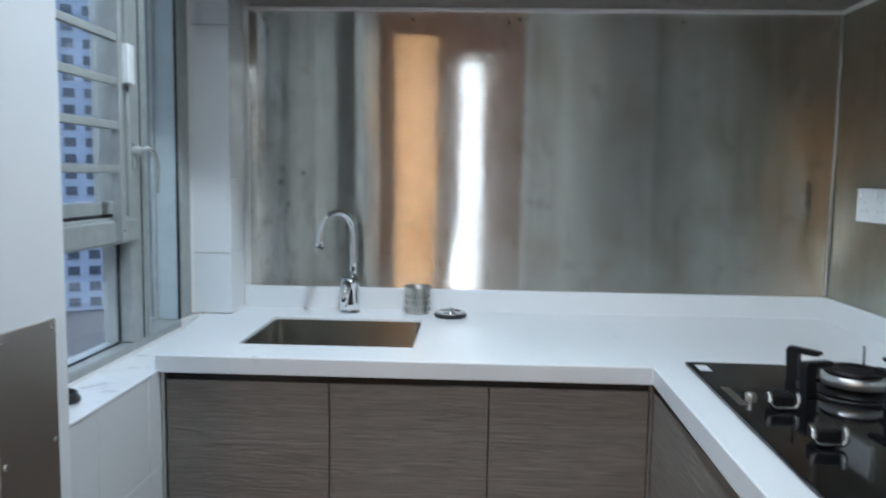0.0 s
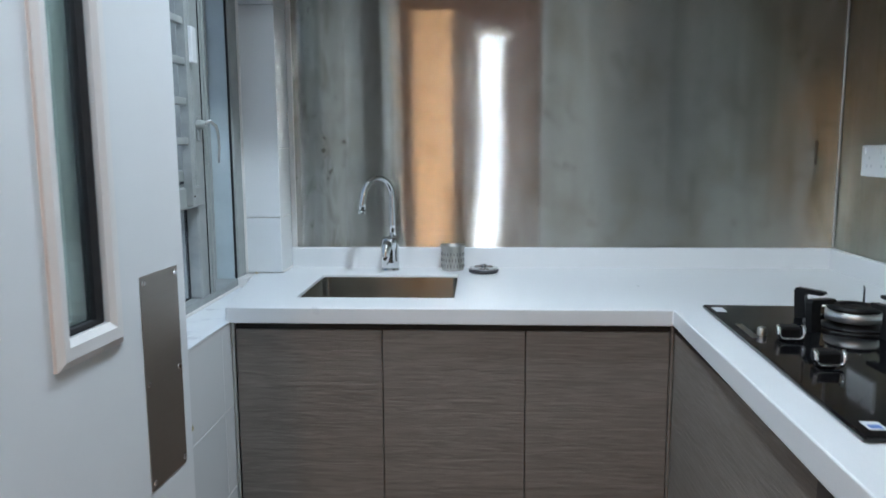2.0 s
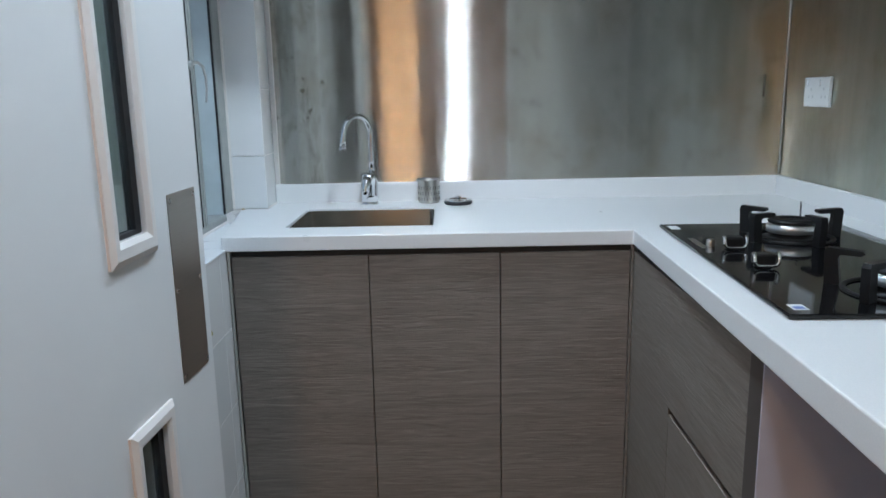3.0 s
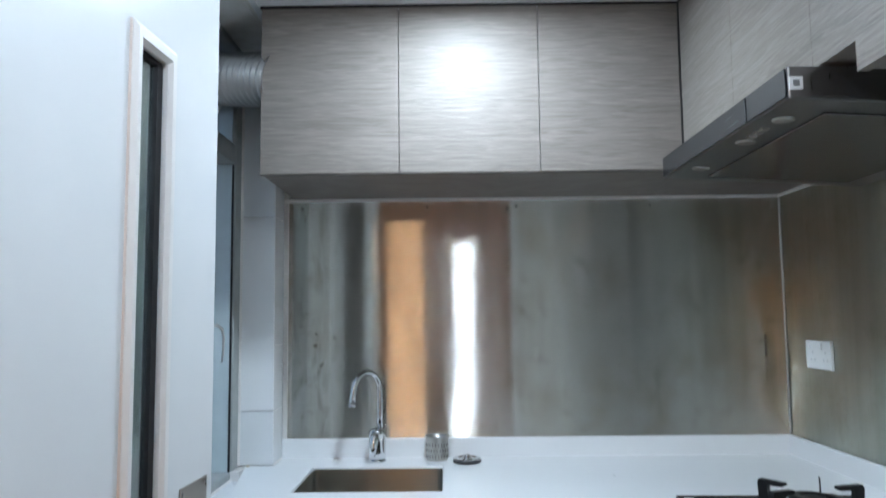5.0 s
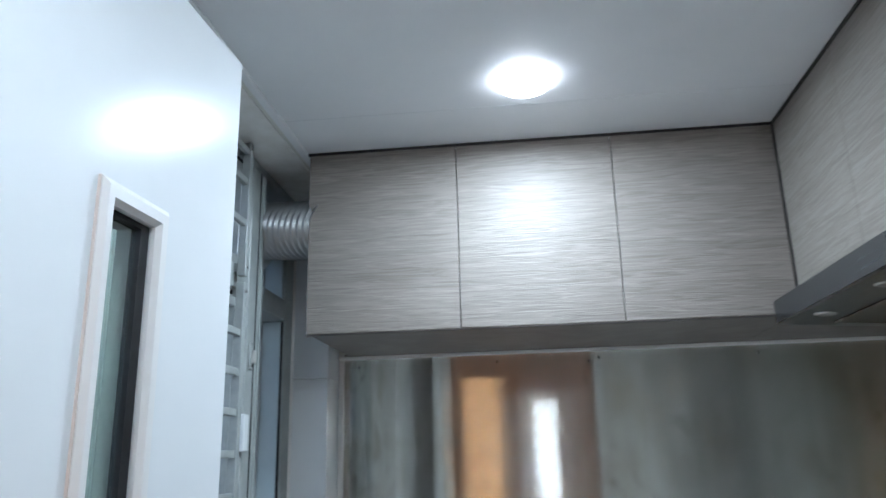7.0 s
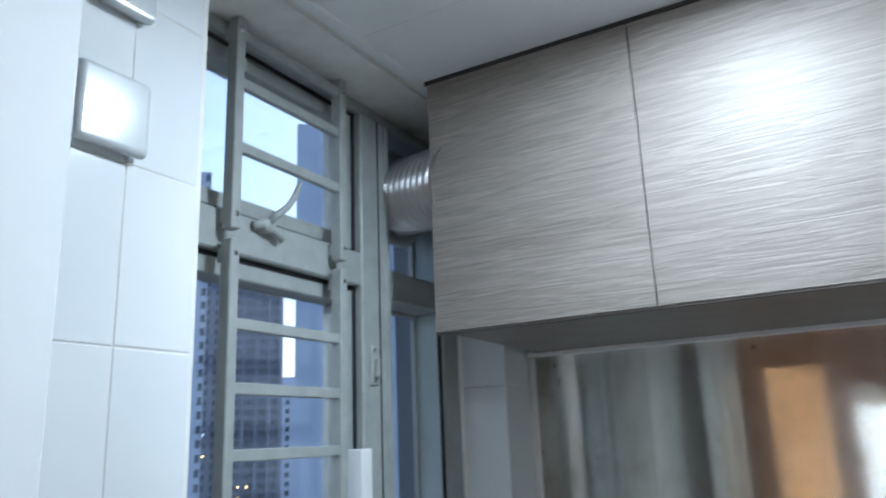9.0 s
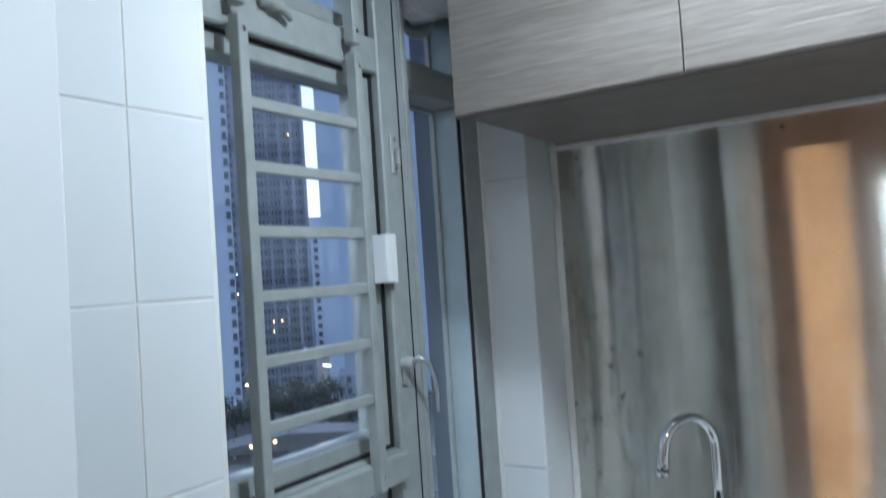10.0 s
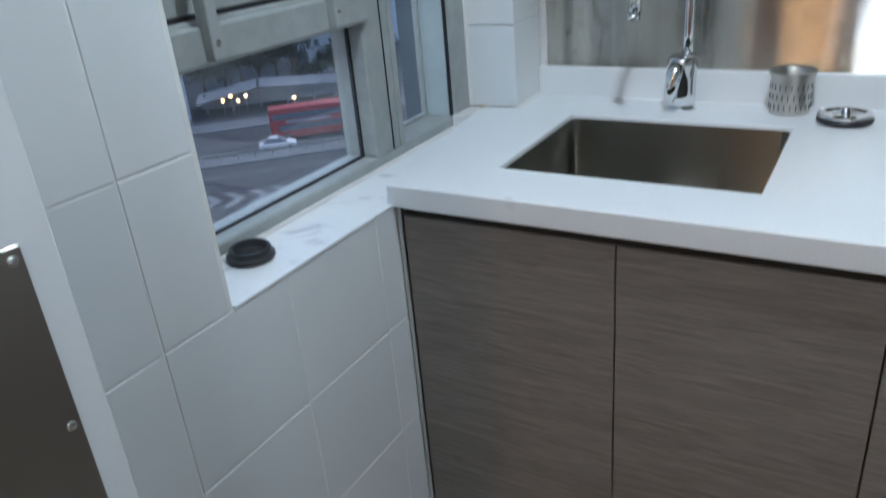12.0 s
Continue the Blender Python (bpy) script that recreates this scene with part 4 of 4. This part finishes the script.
def beading(y0, y1, z0, z1, face, out):
    """Mitred sloping moulding round a glass slot: four lengths."""
    w = 0.026
    loops = [(w, 0.0), (w, 0.004), (w * 0.7, 0.0095), (w * 0.25, 0.0095), (0.0, 0.004), (0.0, -0.014)]
    for corner_a, corner_b in (((0, 0), (1, 0)), ((1, 0), (1, 1)), ((1, 1), (0, 1)), ((0, 1), (0, 0))):
        bm = bmesh.new()
        rows = []
        for c in (corner_a, corner_b):
            row = []
            for o, h in loops:
                y = y1 + o if c[0] else y0 - o * 0.8
                z = z1 + o if c[1] else z0 - o * 1.2
                row.append(bm.verts.new((face + out * h, y, z)))
            rows.append(row)
        for i in range(len(loops) - 1):
            bm.faces.new((rows[0][i], rows[0][i + 1], rows[1][i + 1], rows[1][i]))
        bm.faces.new((rows[0][0], rows[1][0], rows[1][-1], rows[0][-1]))
        bm.faces.new(rows[0][::-1]), bm.faces.new(rows[1])
        bmesh.ops.recalc_face_normals(bm, faces=bm.faces[:])
        part("beading", bm, BEAD, door)
    for y in (y0 - w * 0.8 - 0.0005,):
        part("bead_edge", B(min(face, face + out * 0.003), max(face, face + out * 0.003), y - 0.0014, y, z0 - w * 1.2, z1 + w), BEAD_EDGE, door, "pinkish unpainted edge")


for y0, y1, z0, z1 in SL:
    beading(y0, y1, z0, z1, DX1, 1)
    beading(y0, y1, z0, z1, DX0, -1)
    gk = slab([y0, y0 + 0.006, y1 - 0.016, y1], [z0, z0 + 0.006, z1 - 0.006, z1], lambda u, v: not (y0 + 0.006 < u < y1 - 0.016 and z0 + 0.006 < v < z1 - 0.006), -0.545, -0.5305, lambda u, v, w: (w, u, v))
    part("gasket", gk, GASKET, door)
    p = part("pane", B(-0.54, -0.536, y0 + 0.002, y1 - 0.002, z0 + 0.002, z1 - 0.002), DOOR_GLASS, door)
    p.visible_shadow = False
_sm = lathe(bmesh.new(), [(0.006, 0.0), (0.004, 0.0006), (0, 0.0008)], pose(-0.531, DY1, 0.832, 90, 0, 180), 14)
part("smudge", _sm, mat("yellow_smudge", (0.66, 0.62, 0.36), 0.6), door, "small yellowish smudge")
pl = part("push_plate", B(DX1, DX1 + 0.0016, 0.83, 0.935, 0.792, 1.087, bev=0.0006), PLATE, door, "brushed steel push plate")
for _y in (0.838, 0.927):
    for _z in (0.802, 0.94, 1.077):
        part("screw", lathe(bmesh.new(), [(0.0042, 0), (0.004, 0.0012), (0.0012, 0.0016), (0, 0.0008)], pose(DX1 + 0.0016, _y, _z, 0, 90, 0), 12), CHROME, pl)
for _z in (0.25, 1.05, 1.8):
    part("hinge", lathe(bmesh.new(), [(0, 0), (0.007, 0), (0.007, 0.09), (0, 0.09)], pose(-0.532, DY0 - 0.006, _z), 14), STEEL, door)

# ---- outside ----
GZ = -24.0


def place(az, dist, z=GZ):
    a = radians(az)
    return Vector((-math.sin(a) * dist, math.cos(a) * dist, z))


def ground_mat(name, lo, hi, scale):
    m = mat(name, lo, 0.8)
    put(m, "Base Color", mixed(m, 0.4, ramp(m, noise_tex(m, scale), [(0.3, lo), (0.7, hi)]), ramp(m, noise_tex(m, scale * 12), [(0.3, lo), (0.7, hi)])))
    return m


GROUND = ground_mat("ground_grey", (0.03, 0.035, 0.042), (0.05, 0.056, 0.065), 0.05)
ASPHALT = ground_mat("asphalt", (0.018, 0.021, 0.027), (0.028, 0.032, 0.04), 0.2)
PAVE = ground_mat("pavement", (0.09, 0.098, 0.11), (0.13, 0.138, 0.15), 0.3)
LINE = ground_mat("road_paint", (0.12, 0.125, 0.135), (0.2, 0.21, 0.22), 1.5)
FACADE_A = ground_mat("pale_blue_render", (0.52, 0.58, 0.7), (0.6, 0.65, 0.76), 0.08)
FACADE_B = ground_mat("grey_facade", (0.22, 0.24, 0.3), (0.28, 0.3, 0.36), 0.08)
FACADE_C = ground_mat("white_facade", (0.32, 0.34, 0.39), (0.4, 0.42, 0.46), 0.1)
DARK_WIN = mat("dark_window", (0.08, 0.095, 0.13), 0.3)
FRAME_WHITE = mat("balcony_grey", (0.2, 0.21, 0.25), 0.6)
BUS_RED = mat("red_bus_paint", (0.3, 0.03, 0.036), 0.35)
CAR_WHITE = mat("white_car_paint", (0.62, 0.63, 0.65), 0.3)
CANOPY = mat("canopy_grey", (0.2, 0.21, 0.23), 0.5)
LEAF = ground_mat("leaf_green", (0.014, 0.022, 0.018), (0.03, 0.042, 0.03), 0.6)
BARK = mat("bark", (0.1, 0.08, 0.06), 0.9)

setting("ground", B(-3000, 3000, -3000, 3000, GZ - 2, GZ), GROUND, "grey ground far below, out to the horizon", "ground")
ROADM = Matrix.Translation(place(43, 0, 0)) @ pose(0, 0, 0, 0, 0, 43)   # local y away from the window, x along the road


def out(name, bm, material, label, category):
    one = bmesh.new()
    merge(one, bm, ROADM)
    return setting(name, one, material, label, category)


out("road", B(-300, 300, 55, 104, GZ + 0.002, GZ + 0.05), ASPHALT, "dark asphalt road with painted lines", "road")
out("pavement", B(-300, 300, 104, 109, GZ + 0.002, GZ + 0.2), PAVE, "raised pavement behind the road", "pavement")
out("median", B(-300, 300, 87, 90, GZ + 0.05, GZ + 0.25), PAVE, "raised median kerb", "kerb")
_m = bmesh.new()
for _k in range(26):
    x = -30 + 2.4 * _k
    for s in (-1, 1):
        one = bmesh.new()
        v = [one.verts.new(p) for p in ((x, 75, GZ + 0.056), (x + 1.0, 75, GZ + 0.056), (x - 0.4, 75 + s * 2.2, GZ + 0.056), (x - 1.4, 75 + s * 2.2, GZ + 0.056))]
        one.faces.new(v)
        merge(_m, one)
for y in (68, 83, 96):
    box(_m, -300, 300, y, y + 0.3, GZ + 0.05, GZ + 0.056)
out("road_marking", _m, LINE, "white chevrons and lines on the road", "marking")
_r = bmesh.new()
for _k in range(60):
    box(_r, -60 + 2 * _k, -59.9 + 2 * _k, 88.4, 88.5, GZ + 0.25, GZ + 1.2)
box(_r, -60, 60, 88.4, 88.5, GZ + 1.15, GZ + 1.25)
box(_r, -60, 60, 88.4, 88.5, GZ + 0.7, GZ + 0.76)
out("road_railing", _r, CANOPY, "grey railing on the median", "railing")


def tower(az, dist, width, depth, top, material, label, floors, cols, win, bays=False, turn=0, lit=0):
    """A block with recessed-looking window rows on the face towards us; local y away."""
    base = place(az, dist)
    t = thing("apartment_tower", base, label, "building")
    m = Matrix.Translation(base) @ pose(0, 0, 0, 0, 0, az + turn)
    h = top - GZ

    def tp(name, bm, mt, parent=t, lab="", kind=""):
        one = bmesh.new()
        merge(one, bm, m)
        return part(name, one, mt, parent, lab, kind)

    tp("wall", B(-width / 2, width / 2, 0, depth, 0, h), material)
    tp("roof", B(-width * 0.3, width * 0.3, depth * 0.2, depth * 0.7, h, h + 5), material)
    fh = h / floors
    glass, frames = bmesh.new(), bmesh.new()
    for f in range(floors):
        for c in cols:
            x = -width / 2 + c * width
            z = f * fh + fh * 0.3
            box(glass, x - win / 2, x + win / 2, -0.05, 0.4, z, z + fh * 0.5)
            box(frames, x - win / 2 - 0.12, x + win / 2 + 0.12, -0.35, 0.02, z - 0.18, z - 0.02)
    g = tp("window_rows", glass, DARK_WIN, t, "rows of dark windows", "stuff")
    tp("sills", frames, FRAME_WHITE, t, "", "stuff")
    if bays:
        bay = bmesh.new()
        for c in bays:
            x = -width / 2 + c * width
            box(bay, x - 0.45, x + 0.45, -1.0, 0.02, 0, h)
        tp("fins", bay, material, t, "", "stuff")
    rnd = random.Random(int(az * 10))
    for k in range(lit):
        c, f = rnd.choice(cols), rnd.randrange(2, floors - 1)
        x = -width / 2 + c * width
        tp("lit_window", B(x - win * 0.25, x + win * 0.1, -0.12, -0.06, f * fh + fh * 0.4, f * fh + fh * 0.65), STREET_GLOW if k % 3 else COOL_GLOW)
    return t


tower(51.3, 160, 20.0, 18, 60, FACADE_A, "pale blue-grey apartment tower with a column of small windows", 30, [0.965, 0.6, 0.4, 0.2], 0.9)
tower(45.0, 195, 19.0, 18, 59, FACADE_B, "grey apartment tower with many dark windows", 33, [0.03 + 0.0552 * k for k in range(18)], 0.66, [0.08, 0.25, 0.5, 0.67, 0.83, 0.985], lit=11)
tower(36.9, 165, 25.0, 16, 75, FACADE_A, "tall pale blue apartment tower with window columns", 34, [0.31, 0.52, 0.62, 0.8, 0.96], 1.0, [0.4], lit=2)
tower(29.5, 150, 15.0, 14, 72, FACADE_A, "pale apartment tower with banded balconies", 33, [0.15, 0.38, 0.62, 0.85], 1.9)
tower(60.0, 230, 40, 20, 60, FACADE_B, "grey slab block of flats", 30, [0.1, 0.3, 0.5, 0.7, 0.9], 2.0)
tower(19.0, 260, 38, 20, 22, FACADE_B, "grey slab block of flats", 16, [0.1, 0.3, 0.5, 0.7, 0.9], 2.0)
tower(41.8, 300, 14, 16, 23, FACADE_A, "hazy pale block far behind the towers", 14, [0.2, 0.5, 0.8], 1.6)
tower(39.3, 138, 6.0, 10, -15.5, FACADE_C, "low white building behind the road", 4, [0.3, 0.75], 0.8)
tower(51.0, 114, 5.5, 8, -17.0, FACADE_C, "low white building behind the road", 3, [0.35, 0.8], 0.8)

can = thing("bus_canopy", place(44.5, 116), "grey folded roof canopy on posts beside the road", "canopy")
_cm = Matrix.Translation(place(44.5, 116)) @ pose(0, 0, 0, 0, 0, 44)


def cp(name, bm, material):
    one = bmesh.new()
    merge(one, bm, _cm)
    return part(name, one, material, can)


_b = bmesh.new()
merge(_b, B(-9, 0, -3, 4, -0.15, 0.15), pose(-0.2, 0, 3.6, 0, -9, 0))
merge(_b, B(0, 12, -3, 4, -0.15, 0.15), pose(0.2, 0, 3.6, 0, 4, 0))
cp("roof", _b, CANOPY)
for x in (-8, -4, 0, 4, 8, 11):
    cp("post", B(x - 0.15, x + 0.15, 0.4, 0.7, 0, 3.0), CANOPY)
cp("back_wall", B(-9, 12, 3.4, 3.6, 0, 2.4), FACADE_B)

for az, d, z in ((47.2, 113, -21.6), (46.6, 113, -21.1), (46.1, 113, -21.9), (45.5, 113, -21.3), (42.0, 107, -21.2), (47.3, 128, -14.6), (46.4, 128, -13.6)):
    p = place(az, d, z)
    lp = thing("street_lamp", place(az, d), "street lamp with a warm glow, lit", "street lamp", "street lamps")
    part("pole", tube(bmesh.new(), [(p.x, p.y, GZ), (p.x, p.y, z)], 0.07, 8), CANOPY, lp)
    part("globe", lathe(bmesh.new(), [(0, -0.3), (0.22, -0.15), (0.3, 0), (0.22, 0.18), (0, 0.28)], pose(p.x, p.y, z), 10), STREET_GLOW, lp)
_sg = place(41.4, 136, -13.6)
sign = thing("lit_sign", place(41.4, 136), "small blue-white lit sign on a post", "sign")
part("post", tube(bmesh.new(), [(_sg.x, _sg.y, GZ), (_sg.x, _sg.y, _sg.z)], 0.1, 8), CANOPY, sign)
part("lamps", B(_sg.x - 0.9, _sg.x + 0.9, _sg.y - 0.1, _sg.y + 0.1, _sg.z, _sg.z + 0.45, bev=0.05), COOL_GLOW, sign)


def bus(m):
    b = thing("double_decker_bus", m.translation, "red double-decker bus on the road", "bus")

    def bp(name, bm, material, parent=b):
        one = bmesh.new()
        merge(one, bm, m)
        return part(name, one, material, parent)

    bp("body", B(-5.6, 5.6, -1.25, 1.25, 0.35, 4.2, bev=0.18, seg=2), BUS_RED)
    bp("upper_windows", B(-5.2, 5.3, -1.28, 1.28, 2.75, 3.55, bev=0.05), DARK_WIN)
    bp("lower_windows", B(-4.6, 5.3, -1.28, 1.28, 1.35, 2.1, bev=0.05), DARK_WIN)
    bp("band", B(-3.6, 2.0, -1.3, 1.3, 2.25, 2.65, bev=0.02), FRAME_WHITE)
    for x in (-3.6, 3.6):
        for y in (-1.15, 1.15):
            w = bp("wheel", lathe(bmesh.new(), [(0, -0.15), (0.42, -0.15), (0.5, -0.1), (0.5, 0.1), (0.42, 0.15), (0, 0.15)], pose(x, y, 0.5, 90, 0, 0), 20), RUBBER)
            bp("rim", lathe(bmesh.new(), [(0, -0.17), (0.26, -0.17), (0.28, 0), (0.26, 0.17), (0, 0.17)], pose(x, y, 0.5, 90, 0, 0), 16), CANOPY, w)


bus(ROADM @ Matrix.Translation((3.8, 95.5, GZ + 0.05)))


def car(m):
    c = thing("car", m.translation, "white saloon car driving along the road", "car")

    def vp(name, bm, material, parent=c, label=""):
        one = bmesh.new()
        merge(one, bm, m)
        return part(name, one, material, parent, label)

    def hull(profile, half, narrow):
        bm = bmesh.new()
        sides = [[bm.verts.new((x, sg * (half - narrow * (z > 1.0)), z)) for x, z in profile] for sg in (-1, 1)]
        bm.faces.new(sides[0]), bm.faces.new(sides[1][::-1])
        for k in range(len(profile)):
            n = (k + 1) % len(profile)
            bm.faces.new((sides[0][k], sides[1][k], sides[1][n], sides[0][n]))
        bmesh.ops.recalc_face_normals(bm, faces=bm.faces[:])
        bmesh.ops.bevel(bm, geom=bm.edges[:], offset=0.05, segments=2, affect="EDGES", profile=0.5)
        return bm

    vp("body", hull([(-2.25, 0.3), (2.2, 0.3), (2.25, 0.65), (1.3, 0.92), (-1.7, 0.95), (-2.25, 0.85)], 0.88, 0.0), CAR_WHITE)
    vp("cabin", hull([(-1.75, 0.93), (1.2, 0.9), (0.5, 1.38), (0.1, 1.46), (-1.0, 1.45)], 0.8, 0.12), DARK_WIN, c, "dark glazed cabin")
    vp("roof", hull([(-1.0, 1.44), (0.2, 1.45), (0.1, 1.49), (-0.9, 1.49)], 0.7, 0.05), CAR_WHITE)
    for x in (-1.4, 1.4):
        for y in (-0.8, 0.8):
            w = vp("wheel", lathe(bmesh.new(), [(0, -0.1), (0.28, -0.1), (0.32, -0.07), (0.32, 0.07), (0.28, 0.1), (0, 0.1)], pose(x, y, 0.32, 90, 0, 0), 18), RUBBER)
            vp("rim", lathe(bmesh.new(), [(0, -0.11), (0.18, -0.11), (0.2, 0), (0.18, 0.11), (0, 0.11)], pose(x, y, 0.32, 90, 0, 0), 14), CANOPY, w)


car(ROADM @ Matrix.Translation((-1.2, 91.6, GZ + 0.05)))


def tree(p, h, seed):
    rnd = random.Random(seed)
    t = thing("tree", p, "dark leafy roadside tree", "tree", "roadside trees")
    tr = bmesh.new()
    tube(tr, [p, p + Vector((0.1, 0, h * 0.3)), p + Vector((0.2, 0.1, h * 0.6))], [0.3, 0.22, 0.1], 8)
    tips = []
    for k in range(7):
        a, r = rnd.uniform(0, 6.28), rnd.uniform(1.2, 2.6)
        q = p + Vector((r * math.cos(a), r * math.sin(a), h * rnd.uniform(0.55, 0.95)))
        tube(tr, [p + Vector((0.1, 0, h * rnd.uniform(0.3, 0.5))), (p + q) / 2 + Vector((0, 0, h * 0.22)), q], [0.12, 0.08, 0.04], 6)
        tips.append(q)
    part("trunk", tr, BARK, t)
    cr = bmesh.new()
    for k in range(900):
        c = rnd.choice(tips) + Vector((rnd.gauss(0, 0.75), rnd.gauss(0, 0.75), rnd.gauss(0, 0.6)))
        s = rnd.uniform(0.14, 0.34)
        a = Vector((rnd.gauss(0, 1), rnd.gauss(0, 1), rnd.gauss(0, 1))).normalized()
        b = a.orthogonal().normalized() * s
        c2 = a.cross(b).normalized() * s * 0.6
        cr.faces.new([cr.verts.new(c - b), cr.verts.new(c + c2), cr.verts.new(c + b), cr.verts.new(c - c2)])
    part("crown", cr, LEAF, t, "uneven dark green crown")


for _k, (az, d, h) in enumerate(((46.8, 126, 8), (45.6, 128, 10), (44.3, 126, 9), (43.0, 129, 10), (41.8, 126, 9), (40.3, 124, 6), (38.6, 125, 7), (48.3, 124, 8), (36.8, 118, 8), (35.2, 116, 9))):
    tree(place(az, d), h, 40 + _k)

# ---- tiles ----
TILE_MESH = {}


def tile(parent, w, h, m):
    """One glazed tile, w wide, h high, standing in its local xz plane, its face towards -y."""
    key = (round(w, 3), round(h, 3))
    if key not in TILE_MESH:
        TILE_MESH[key] = mesh_of("tile", B(-w / 2, w / 2, 0, 0.0085, -h / 2, h / 2, bev=0.0011), TILE)
    ob = new("tile", TILE_MESH[key])
    ob.parent = parent
    ob.matrix_basis = m


JOINT = 0.002
ZJ = [0.0, 0.025] + [0.843 - 0.2045 * k for k in (3, 2, 1, 0)] + [0.843 + 0.2035 * k for k in range(1, 7)] + [2.2]
ZJ = sorted(set(round(z, 4) for z in ZJ))
YJ = [YS + 0.004, 0.296, 0.503, 0.71, 0.917, 1.124, 1.331, 1.538, DF]
for z0, z1 in zip(ZJ, ZJ[1:]):
    for y0, y1 in zip(YJ, YJ[1:]):
        if z0 >= 0.84:
            if y0 >= 1.2:
                continue
            y1 = min(y1, WY0)
        w, h = y1 - y0 - JOINT, z1 - z0 - JOINT
        if w > 0.01 and h > 0.01:
            tile(wall_west, w, h, pose(XW, (y0 + y1) / 2, (z0 + z1) / 2, 0, 0, 90))
for z0, z1 in ((CT, 1.0465), (1.0465, 1.657), (1.657, 2.2)):
    tile(wall_west, XW - FX - 0.004 - JOINT, z1 - z0 - JOINT, pose((XW + FX + 0.004) / 2, WY1, (z0 + z1) / 2))
for z0, z1 in ((CT, 1.0465), (1.0465, 1.25), (1.25, 1.657), (1.657, 2.2)):
    tile(wall_north, YN - 0.004 - WY1 - JOINT, z1 - z0 - JOINT, pose(XW, (WY1 + YN - 0.004) / 2, (z0 + z1) / 2, 0, 0, 90))
